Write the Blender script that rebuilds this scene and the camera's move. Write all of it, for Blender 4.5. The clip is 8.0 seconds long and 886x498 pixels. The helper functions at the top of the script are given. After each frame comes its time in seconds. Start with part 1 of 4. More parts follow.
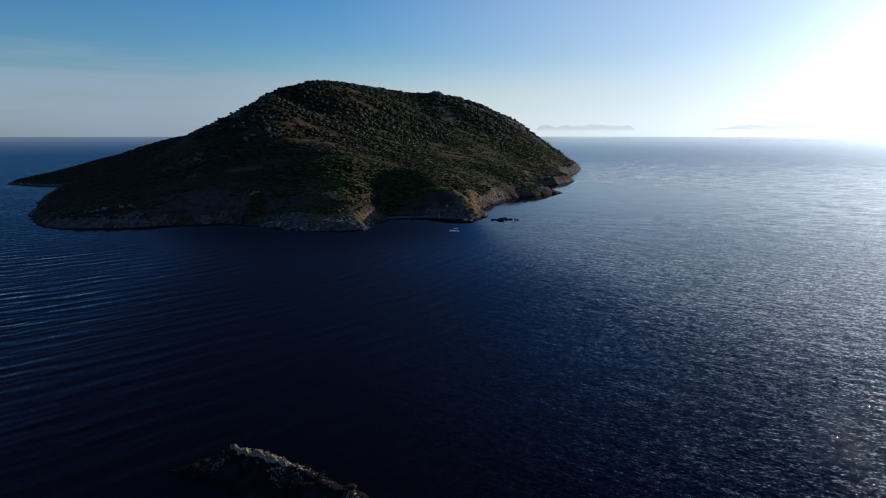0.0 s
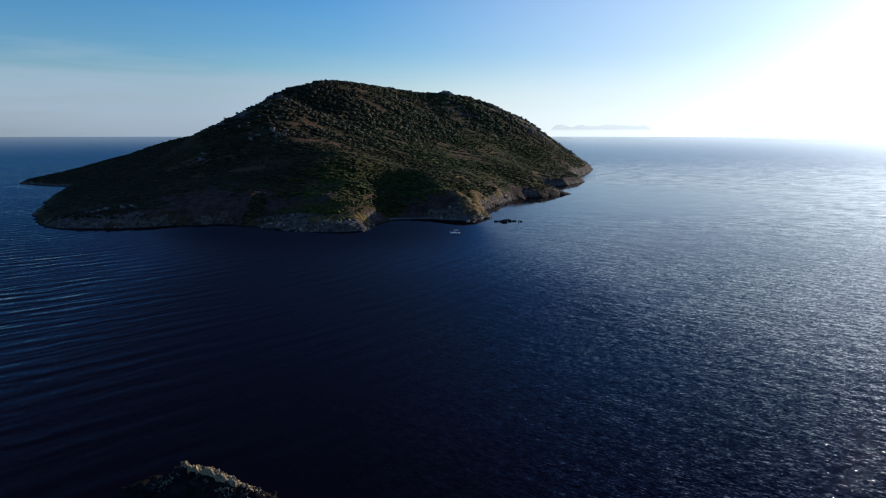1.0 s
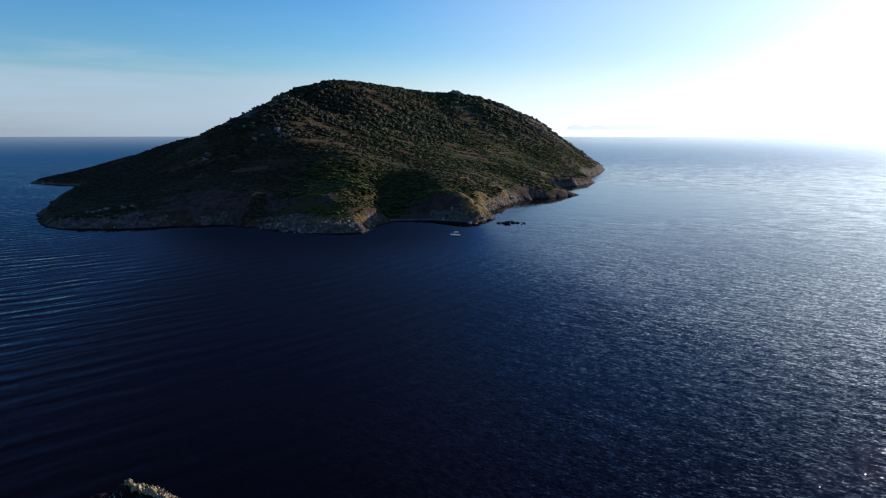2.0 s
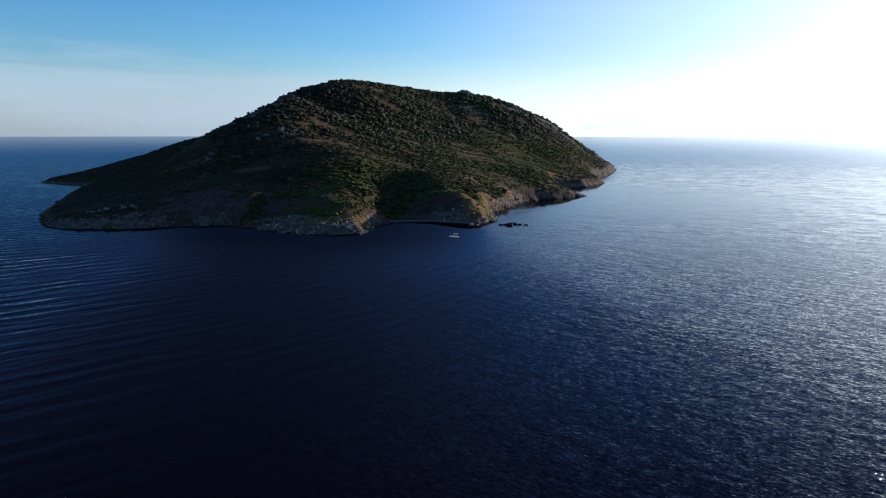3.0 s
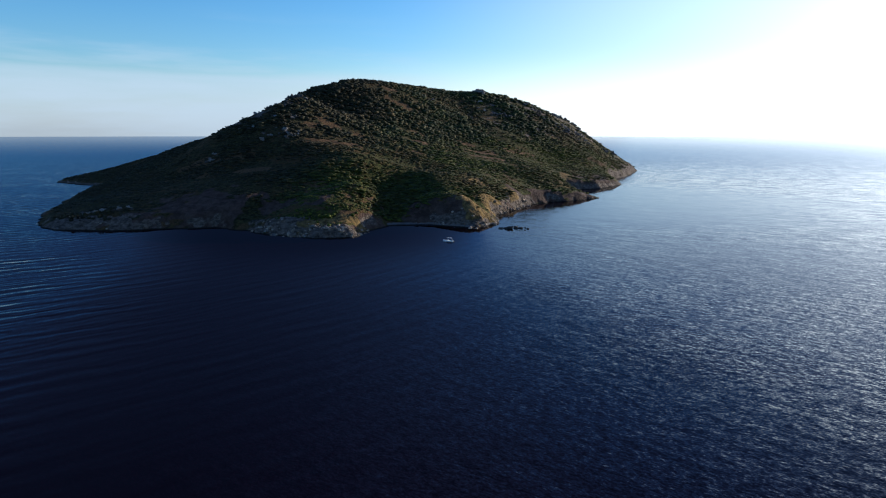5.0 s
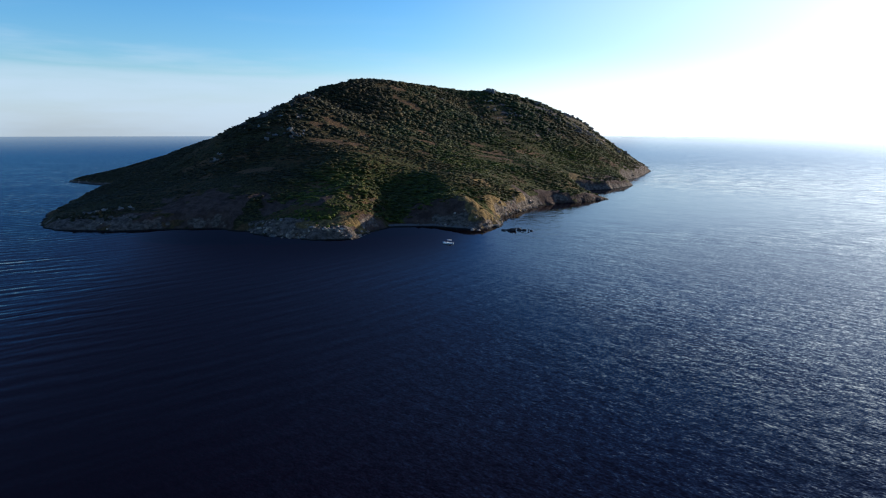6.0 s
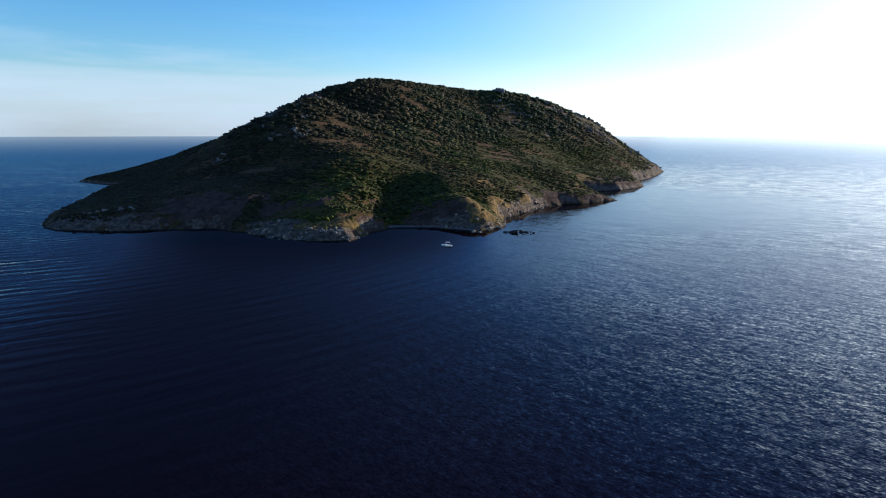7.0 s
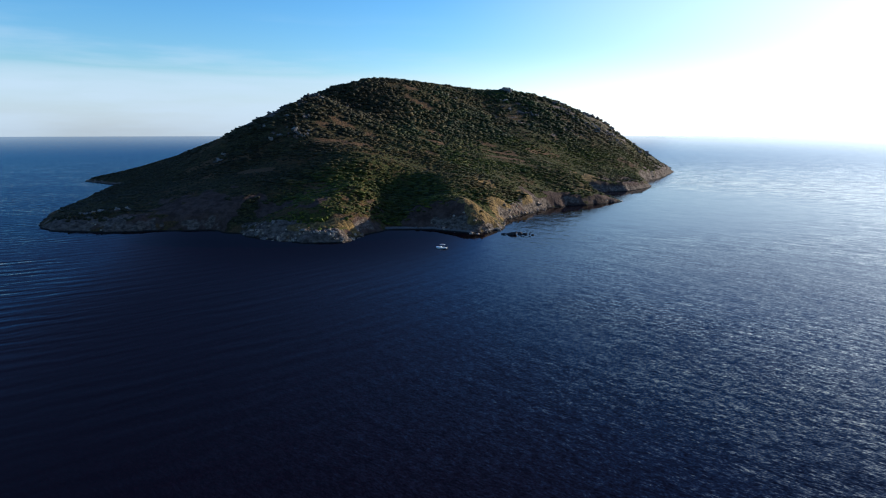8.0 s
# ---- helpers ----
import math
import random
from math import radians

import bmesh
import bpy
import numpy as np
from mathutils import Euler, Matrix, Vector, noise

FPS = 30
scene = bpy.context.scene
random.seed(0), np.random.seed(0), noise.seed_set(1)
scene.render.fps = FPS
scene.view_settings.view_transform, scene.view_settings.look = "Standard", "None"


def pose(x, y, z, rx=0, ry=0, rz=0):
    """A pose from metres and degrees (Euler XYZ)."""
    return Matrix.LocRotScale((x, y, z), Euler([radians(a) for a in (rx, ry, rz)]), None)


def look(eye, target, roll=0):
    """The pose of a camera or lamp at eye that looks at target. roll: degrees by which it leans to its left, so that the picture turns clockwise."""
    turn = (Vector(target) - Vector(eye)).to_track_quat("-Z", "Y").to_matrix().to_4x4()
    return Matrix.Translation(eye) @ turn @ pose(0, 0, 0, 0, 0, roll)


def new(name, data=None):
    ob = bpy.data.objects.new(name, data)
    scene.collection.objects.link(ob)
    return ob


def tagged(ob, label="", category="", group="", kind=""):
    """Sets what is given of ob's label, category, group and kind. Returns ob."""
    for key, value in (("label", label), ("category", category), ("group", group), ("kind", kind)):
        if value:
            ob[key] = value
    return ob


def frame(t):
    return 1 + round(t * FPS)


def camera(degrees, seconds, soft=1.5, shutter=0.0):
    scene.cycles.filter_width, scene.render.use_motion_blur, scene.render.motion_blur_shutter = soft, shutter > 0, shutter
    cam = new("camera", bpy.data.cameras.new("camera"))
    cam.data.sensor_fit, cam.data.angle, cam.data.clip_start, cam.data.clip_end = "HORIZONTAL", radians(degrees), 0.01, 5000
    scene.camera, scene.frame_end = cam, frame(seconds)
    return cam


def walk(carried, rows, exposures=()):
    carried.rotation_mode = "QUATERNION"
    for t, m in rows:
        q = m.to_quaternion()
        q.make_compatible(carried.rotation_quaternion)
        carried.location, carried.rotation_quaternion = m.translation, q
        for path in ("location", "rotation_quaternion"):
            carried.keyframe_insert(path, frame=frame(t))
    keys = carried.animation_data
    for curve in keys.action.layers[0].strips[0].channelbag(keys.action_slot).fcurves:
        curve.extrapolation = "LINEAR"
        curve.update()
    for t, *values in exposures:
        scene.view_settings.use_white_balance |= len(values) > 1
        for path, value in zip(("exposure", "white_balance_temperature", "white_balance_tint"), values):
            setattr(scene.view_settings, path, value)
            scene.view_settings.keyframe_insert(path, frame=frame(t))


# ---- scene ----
cam = camera(73.48, 8.0, soft=1.1)
# seconds, eye x, y, z, yaw, pitch, roll
ROWS = [
    (0.0, 0.00, 0.00, 65.00, 0.000, -10.987, 0.022),
    (0.5, 4.83, 3.65, 65.01, 0.739, -10.988, 0.030),
    (1.0, 9.65, 7.33, 65.04, 1.470, -10.989, 0.036),
    (1.5, 14.44, 11.03, 65.10, 2.196, -10.992, 0.039),
    (3.0, 28.85, 22.62, 65.21, 4.353, -11.007, 0.046),
    (3.5, 33.56, 26.63, 65.26, 5.030, -11.008, 0.042),
    (4.0, 38.29, 30.70, 65.30, 5.670, -11.010, 0.034),
    (4.5, 43.06, 34.83, 65.32, 6.247, -11.015, 0.022),
    (6.0, 56.18, 47.63, 65.43, 8.460, -11.040, 0.004),
    (6.5, 60.41, 52.10, 65.44, 9.187, -11.038, -0.003),
    (7.0, 64.58, 56.64, 65.42, 9.905, -11.040, -0.010),
    (7.5, 68.82, 61.28, 65.39, 10.537, -11.044, -0.019),
    (8.0, 73.12, 65.98, 65.34, 11.100, -11.052, -0.030),
]
# the picture brightens as the dark near sea leaves it: seconds, stops, kelvin, tint
EXPOSURES = [(0.0, -0.2, 5050, 11), (1.0, 0.1, 5100, 11), (3.0, 0.45, 5200, 11), (4.5, 0.62, 5250, 11), (6.5, 0.75, 5250, 11), (8.0, 0.8, 5250, 11)]
walk(cam, [(t, pose(x, y, z, 90 + pitch, 0, yaw) @ pose(0, 0, 0, 0, 0, roll)) for t, x, y, z, yaw, pitch, roll in ROWS], EXPOSURES)

# ---- world, sun, exposure ----
SUN_AZ, SUN_EL = 47.0, 11.4  # degrees to the right of north (+y), and above the horizon

SUN_FROM = Vector((math.sin(radians(SUN_AZ)) * math.cos(radians(SUN_EL)), math.cos(radians(SUN_AZ)) * math.cos(radians(SUN_EL)), math.sin(radians(SUN_EL))))
world = bpy.data.worlds.new("sky")
scene.world = world
world.use_nodes = True
wt = world.node_tree
wt.nodes.clear()
w_out = wt.nodes.new("ShaderNodeOutputWorld")
w_bg = wt.nodes.new("ShaderNodeBackground")
w_sky = wt.nodes.new("ShaderNodeTexSky")
w_sky.sky_type = "NISHITA"
w_sky.sun_disc = False
w_sky.sun_elevation = radians(SUN_EL)
w_sky.sun_rotation = radians(SUN_AZ)
w_sky.altitude = 60
w_sky.air_density, w_sky.dust_density, w_sky.ozone_density = 1.1, 0.62, 3.0
w_bg.inputs["Strength"].default_value = 0.115


def wnode(kind, **values):
    n = wt.nodes.new(kind)
    for key, value in values.items():
        n.inputs[key].default_value = value
    return n


def wmath(op, a, b=0.0, c=0.0):
    n = wt.nodes.new("ShaderNodeMath")
    n.operation = op
    for slot, value in zip(n.inputs, (a, b, c)):
        if isinstance(value, (int, float)):
            slot.default_value = value
        else:
            wt.links.new(value, slot)
    return n.outputs[0]


def wramp(value, lo, hi, to_lo=0.0, to_hi=1.0):
    n = wt.nodes.new("ShaderNodeMapRange")
    n.interpolation_type = "SMOOTHSTEP"
    for key, number in (("From Min", lo), ("From Max", hi), ("To Min", to_lo), ("To Max", to_hi)):
        n.inputs[key].default_value = number
    wt.links.new(value, n.inputs["Value"])
    return n.outputs[0]


# thin high cloud: a low veil over the western horizon and streaks above it
w_co = wt.nodes.new("ShaderNodeTexCoord")
w_sep = wt.nodes.new("ShaderNodeSeparateXYZ")
wt.links.new(w_co.outputs["Generated"], w_sep.inputs[0])
w_map = wt.nodes.new("ShaderNodeMapping")
w_map.inputs["Scale"].default_value = (2.0, 2.0, 16.0)
w_map.inputs["Rotation"].default_value = (0.0, radians(-4), 0.0)
wt.links.new(w_co.outputs["Generated"], w_map.inputs["Vector"])
w_noise = wnode("ShaderNodeTexNoise", Scale=1.4, Detail=5.0, Roughness=0.55)
wt.links.new(w_map.outputs[0], w_noise.inputs["Vector"])
w_up = w_sep.outputs["Z"]
wavy = wmath("MULTIPLY_ADD", w_noise.outputs["Fac"], 0.05, -0.025)
veil = wmath("MULTIPLY", wramp(wmath("ADD", w_up, wavy), 0.078, 0.100, 1.0, 0.0), wramp(w_up, 0.0, 0.05, 0.85, 1.0))
streak = wmath("MULTIPLY", wramp(w_noise.outputs["Fac"], 0.45, 0.72), wramp(w_up, 0.09, 0.2, 1.0, 0.0))
cloud = wmath("MAXIMUM", wmath("MULTIPLY", veil, wramp(w_noise.outputs["Fac"], 0.3, 0.65, 0.45, 0.8)), wmath("MULTIPLY", streak, 0.45))
west = wramp(w_sep.outputs["X"], -0.3, -0.03, 1.0, 0.0)
cloud = wmath("MULTIPLY", cloud, west)
w_mix = wt.nodes.new("ShaderNodeMix")
w_mix.data_type = "RGBA"
w_mix.inputs["B"].default_value = (3.55, 3.9, 3.85, 1)
wt.links.new(cloud, w_mix.inputs["Factor"])
# the haze below the horizon is as bright as the horizon
w_low = wt.nodes.new("ShaderNodeCombineXYZ")
wt.links.new(w_sep.outputs["X"], w_low.inputs["X"])
wt.links.new(w_sep.outputs["Y"], w_low.inputs["Y"])
wt.links.new(wmath("MAXIMUM", w_up, 0.004), w_low.inputs["Z"])
wt.links.new(w_low.outputs[0], w_sky.inputs["Vector"])
# sea haze pales the sky towards the horizon
w_hsv = wt.nodes.new("ShaderNodeHueSaturation")
wt.links.new(wramp(w_up, 0.16, 0.36, 0.5, 0.516), w_hsv.inputs["Hue"])
wt.links.new(w_sky.outputs[0], w_hsv.inputs["Color"])
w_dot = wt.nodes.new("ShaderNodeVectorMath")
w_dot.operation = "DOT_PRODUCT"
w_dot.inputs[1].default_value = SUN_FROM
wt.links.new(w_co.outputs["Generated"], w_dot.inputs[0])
pale = wramp(w_dot.outputs["Value"], 0.5, 0.95, 1.0, 0.45)
pale = wmath("MAXIMUM", pale, wramp(w_up, 0.19, 0.36))
wt.links.new(wmath("MULTIPLY", wmath("MULTIPLY", pale, wramp(w_up, 0.0, 0.12, 0.5, 1.25)), wmath("MULTIPLY_ADD", wmath("MULTIPLY", wramp(w_dot.outputs["Value"], 0.6, 0.9), wramp(w_up, 0.19, 0.36)), 0.15, wramp(w_up, 0.3, 0.6, 1.0, 0.85))), w_hsv.inputs["Saturation"])
wt.links.new(w_hsv.outputs[0], w_mix.inputs["A"])
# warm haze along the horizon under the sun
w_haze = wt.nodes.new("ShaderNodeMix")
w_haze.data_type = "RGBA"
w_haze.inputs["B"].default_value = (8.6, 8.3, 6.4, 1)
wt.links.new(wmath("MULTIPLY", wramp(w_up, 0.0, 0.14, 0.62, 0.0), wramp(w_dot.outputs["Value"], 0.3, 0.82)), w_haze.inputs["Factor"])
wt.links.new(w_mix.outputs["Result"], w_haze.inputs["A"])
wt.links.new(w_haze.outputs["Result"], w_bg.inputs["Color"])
wt.links.new(w_bg.outputs[0], w_out.inputs[0])

sun = new("sun", bpy.data.lights.new("sun", "SUN"))
sun.data.energy, sun.data.angle, sun.data.color = 5.0, radians(0.53), (1.0, 0.80, 0.55)
sun.matrix_world = look(SUN_FROM * 2000, (0, 0, 0))


# ---- materials ----
class Shader:
    """A small helper to write node materials."""

    def __init__(self, name):
        self.m = bpy.data.materials.new(name)
        self.m.use_nodes = True
        self.t = self.m.node_tree
        self.bsdf = self.t.nodes["Principled BSDF"]
        self.out = self.t.nodes["Material Output"]

    def node(self, kind, **values):
        n = self.t.nodes.new(kind)
        for key, value in values.items():
            self.put(value, n.inputs[key])
        return n

    def put(self, value, slot):
        if isinstance(value, bpy.types.NodeSocket):
            self.t.links.new(value, slot)
        else:
            slot.default_value = value

    def where(self, scale=(1, 1, 1), turn=0.0):
        if "pos" not in self.t.nodes:
            self.t.nodes.new("ShaderNodeNewGeometry").name = "pos"
        n = self.node("ShaderNodeMapping", Vector=self.t.nodes["pos"].outputs["Position"])
        n.inputs["Scale"].default_value = scale
        n.inputs["Rotation"].default_value = (0, 0, radians(turn))
        return n.outputs[0]

    def local(self):
        return self.t.nodes.new("ShaderNodeTexCoord").outputs["Object"]

    def noise(self, vector, scale, detail=4.0, rough=0.55):
        return self.node("ShaderNodeTexNoise", Vector=vector, Scale=scale, Detail=detail, Roughness=rough).outputs["Fac"]

    def math(self, op, a, b=0.0, c=0.0):
        n = self.t.nodes.new("ShaderNodeMath")
        n.operation = op
        for slot, value in zip(n.inputs, (a, b, c)):
            self.put(value, slot)
        return n.outputs[0]

    def ramp(self, value, lo, hi, to_lo=0.0, to_hi=1.0):
        n = self.node("ShaderNodeMapRange", Value=value)
        n.interpolation_type = "SMOOTHSTEP"
        for key, number in (("From Min", lo), ("From Max", hi), ("To Min", to_lo), ("To Max", to_hi)):
            n.inputs[key].default_value = number
        return n.outputs[0]

    def mix(self, factor, a, b):
        n = self.t.nodes.new("ShaderNodeMix")
        n.data_type = "RGBA"
        for value, key in ((factor, "Factor"), (a, "A"), (b, "B")):
            self.put((*value, 1) if isinstance(value, tuple) else value, n.inputs[key] if key == "Factor" else [s for s in n.inputs if s.name == key and s.type == "RGBA"][0])
        return [s for s in n.outputs if s.type == "RGBA"][0]

    def bump(self, height, distance, strength=1.0, below=None):
        n = self.node("ShaderNodeBump", Height=height, Distance=distance, Strength=strength)
        if below is not None:
            self.put(below, n.inputs["Normal"])
        return n.outputs[0]

    def attr(self, name):
        n = self.t.nodes.new("ShaderNodeAttribute")
        n.attribute_name = name
        return n.outputs["Fac"]

    def done(self, colour, rough=0.8, normal=None, **more):
        for key, value in (("Base Color", (*colour, 1) if isinstance(colour, tuple) else colour), ("Roughness", rough), *more.items()):
            self.put(value, self.bsdf.inputs[key.replace("_", " ")])
        if normal is not None:
            self.put(normal, self.bsdf.inputs["Normal"])
        return self.m


def sea_material():
    s = Shader("sea_water")
    pos = s.where()
    xyz = s.node("ShaderNodeSeparateXYZ", Vector=pos)
    x, y = xyz.outputs["X"], xyz.outputs["Y"]
    # the island shelters the water before it; waves bend round its two ends
    aside = s.math("MULTIPLY_ADD", y, 0.25, s.math("ADD", x, 8.0))
    aside = s.math("MAXIMUM", s.math("MULTIPLY", aside, 1.26), s.math("MULTIPLY", aside, -1.7))
    aside = s.math("SUBTRACT", aside, s.math("MULTIPLY", s.ramp(y, 310, 460, 0.0, 75.0), s.ramp(x, -10, 55, 1.0, 0.0)))
    lee = s.math("MULTIPLY", s.ramp(y, 430, 850, 1.0, 0.0), s.ramp(aside, 0, 240, 1.0, 0.0))
    lee = s.math("MULTIPLY", lee, s.math("MULTIPLY_ADD", s.math("MULTIPLY", s.ramp(x, -30, 60), s.ramp(y, 120, 250, 1.0, 0.0)), -0.7, 1.0))
    shade = s.math("MULTIPLY", s.ramp(aside, 90, 260, 1.0, 0.0), s.math("MULTIPLY", s.ramp(y, 280, 400, 0.0, 0.85), s.ramp(x, -310, -170)))
    gusts = s.ramp(s.noise(s.where((0.5, 1, 1), -20), 0.012, 3.0), 0.3, 0.7, 0.75, 1.2)
    live = s.math("MULTIPLY", gusts, s.math("MULTIPLY", s.math("MULTIPLY_ADD", lee, -0.8, 1.0), s.math("MULTIPLY_ADD", shade, -0.6, 1.0)))
    offing = s.math("SQRT", s.math("ADD", s.math("MULTIPLY", x, x), s.math("MULTIPLY", y, y)))
    live = s.math("MULTIPLY", live, s.ramp(offing, 700, 2400, 1.0, 0.2))
    west = s.ramp(s.math("MULTIPLY_ADD", y, -0.2, x), -190, 40, 1.0, 0.0)
    dx, dy = s.math("SUBTRACT", x, 130.0), s.math("SUBTRACT", y, 640.0)
    cove = s.ramp(s.math("SQRT", s.math("ADD", s.math("MULTIPLY", dx, dx), s.math("MULTIPLY", dy, dy))), 90, 320, 0.12, 1.0)
    east = s.math("MULTIPLY", s.math("MULTIPLY_ADD", west, -0.75, 1.0), s.math("MULTIPLY", cove, s.ramp(y, 110, 420, 1.45, 0.6)))
    slope_x, slope_y = [], []

    def push(slope, ux, uy):
        slope_x.append(s.math("MULTIPLY", slope, ux))
        slope_y.append(s.math("MULTIPLY", slope, uy))

    def train(length, steep, mask, warp, size, heading=None, centre=None):
        """Long-crested waves: a plane train under a heading, or rings round a centre, in groups."""
        bend = s.math("MULTIPLY", s.math("SUBTRACT", s.noise(pos, size, 2.0), 0.5), warp)
        groups = s.ramp(s.noise(pos, 0.22 / length, 2.0), 0.36, 0.62, 0.25, 1.35)
        if centre:
            dx, dy = s.math("SUBTRACT", x, centre[0]), s.math("SUBTRACT", y, centre[1])
            far = s.math("SQRT", s.math("ADD", s.math("MULTIPLY", dx, dx), s.math("MULTIPLY", dy, dy)))
            ux, uy = s.math("DIVIDE", dx, far), s.math("DIVIDE", dy, far)
        else:
            ux, uy = math.sin(radians(heading)), math.cos(radians(heading))
            far = s.math("ADD", s.math("MULTIPLY", x, ux), s.math("MULTIPLY", y, uy))
        phase = s.math("MULTIPLY_ADD", far, 2 * math.pi / length, bend)
        push(s.math("MULTIPLY", s.math("MULTIPLY", s.math("COSINE", phase), s.math("MULTIPLY", groups, steep)), s.math("MULTIPLY", mask, live)), ux, uy)

    def chop(size, steep, mask, heading, long):
        """Short-crested wind waves, drawn out along their crests."""
        ux, uy = math.sin(radians(heading)), math.cos(radians(heading))
        u = s.math("ADD", s.math("MULTIPLY", x, ux), s.math("MULTIPLY", y, uy))
        v = s.math("SUBTRACT", s.math("MULTIPLY", x, uy / long), s.math("MULTIPLY", y, ux / long))
        grain = s.node("ShaderNodeTexNoise", Vector=s.node("ShaderNodeCombineXYZ", X=u, Y=v, Z=size * 7.0).outputs[0], Scale=size, Detail=2.0, Roughness=0.6, Distortion=0.25)
        both = s.node("ShaderNodeSeparateColor", Color=grain.outputs["Color"])
        push(s.math("MULTIPLY", s.math("SUBTRACT", both.outputs["Red"], 0.5), s.math("MULTIPLY", mask, steep)), ux, uy)
        push(s.math("MULTIPLY", s.math("SUBTRACT", both.outputs["Green"], 0.5), s.math("MULTIPLY", mask, steep * 0.5)), uy, -ux)

    west_sea = s.math("MULTIPLY", west, s.ramp(y, 140, 400, 2.0, 0.5))
    train(10.5, 0.068, west_sea, 9.0, 0.022, centre=(-390, 520))
    train(7.2, 0.052, west_sea, 10.0, 0.035, centre=(-360, 560))
    train(4.1, 0.048, west_sea, 9.0, 0.07, centre=(-410, 500))
    train(8.0, 0.009, east, 9.0, 0.05, heading=222)
    train(4.6, 0.012, east, 11.0, 0.10, heading=209)
    near_sea = s.ramp(y, 90, 260, 1.3, 1.0)
    windy = s.math("MULTIPLY", s.math("MULTIPLY", live, near_sea), s.math("MULTIPLY", east, 0.27))
    west_wind = s.math("MULTIPLY", s.math("MULTIPLY", live, near_sea), s.math("MULTIPLY", west, 0.27))
    chop(0.15, 0.20, windy, 222, 3.0)
    chop(0.36, 0.28, windy, 203, 3.2)
    chop(0.80, 0.60, windy, 216, 3.2)
    chop(1.7, 1.35, windy, 206, 3.0)
    chop(3.6, 1.5, windy, 212, 2.4)
    far_sea = s.math("MULTIPLY", s.math("MULTIPLY", live, s.ramp(y, 280, 520)), s.math("MULTIPLY", s.math("SUBTRACT", 1.0, west), s.math("MULTIPLY", cove, 0.25)))
    chop(0.10, 0.45, far_sea, 200, 4.0)
    chop(0.24, 0.8, far_sea, 208, 3.5)
    chop(0.45, 0.7, west_wind, 140, 3.0)
    chop(1.3, 0.9, west_wind, 128, 2.4)
    chop(4.0, 0.8, west_wind, 146, 1.8)
    # towards the offing and in the lee the near faces of the chop are what one sees
    lean = s.math("MULTIPLY", s.ramp(y, 80, 320, 0.65, 1.0), s.math("ADD", s.math("MULTIPLY", s.ramp(offing, 500, 1700, 0.0, 0.3), s.math("SUBTRACT", 1.0, west)), s.math("MULTIPLY", s.math("MAXIMUM", s.math("MULTIPLY_ADD", west, 0.5, 0.05), s.math("MULTIPLY", lee, 1.05)), s.math("MULTIPLY_ADD", shade, 0.5, 1.0))))
    slope_x.append(s.math("MULTIPLY", lean, s.math("MULTIPLY", west, 0.1)))
    far_faces = s.math("MULTIPLY", s.ramp(x, 70, 150), s.math("MULTIPLY", s.ramp(y, 120, 190), s.ramp(y, 200, 330, 1.0, 0.0)))
    slope_y.append(s.math("MULTIPLY_ADD", far_faces, 0.022, s.math("MULTIPLY", lean, -0.2)))
    # a few steeper facets throw back the sun
    steeper = s.math("MULTIPLY", s.ramp(s.noise(pos, 1.1, 4.0, 0.72), 0.625, 0.66), s.math("MULTIPLY", s.ramp(y, 110, 230, 1.0, 0.0), s.ramp(x, 35, 85)))
    push(steeper, 0.31, -0.12)
    total = []
    for store in (slope_x, slope_y):
        t = store[0]
        for more in store[1:]:
            t = s.math("ADD", t, more)
        total.append(t)
    n = s.node("ShaderNodeCombineXYZ", X=total[0], Y=total[1], Z=1.0)
    unit = s.node("ShaderNodeVectorMath")
    unit.operation = "NORMALIZE"
    s.put(n.outputs[0], unit.inputs[0])
    tone = s.mix(s.ramp(s.noise(pos, 0.006, 3.0), 0.35, 0.7), (0.0030, 0.0003, 0.0012), (0.0038, 0.0004, 0.0018))
    s.done(tone, s.math("MULTIPLY_ADD", lee, 0.03, s.math("MULTIPLY", s.ramp(y, 80, 300, 0.075, 0.085), s.math("MULTIPLY_ADD", west, -0.65, 1.0))), unit.outputs[0], IOR=1.205)
    # sea haze put into the water material: see-through towards the horizon
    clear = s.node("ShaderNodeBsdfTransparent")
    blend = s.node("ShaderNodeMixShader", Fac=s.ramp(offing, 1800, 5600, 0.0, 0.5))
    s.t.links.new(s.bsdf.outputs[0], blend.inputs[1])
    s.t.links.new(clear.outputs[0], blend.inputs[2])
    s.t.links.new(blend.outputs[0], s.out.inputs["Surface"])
    return s.m


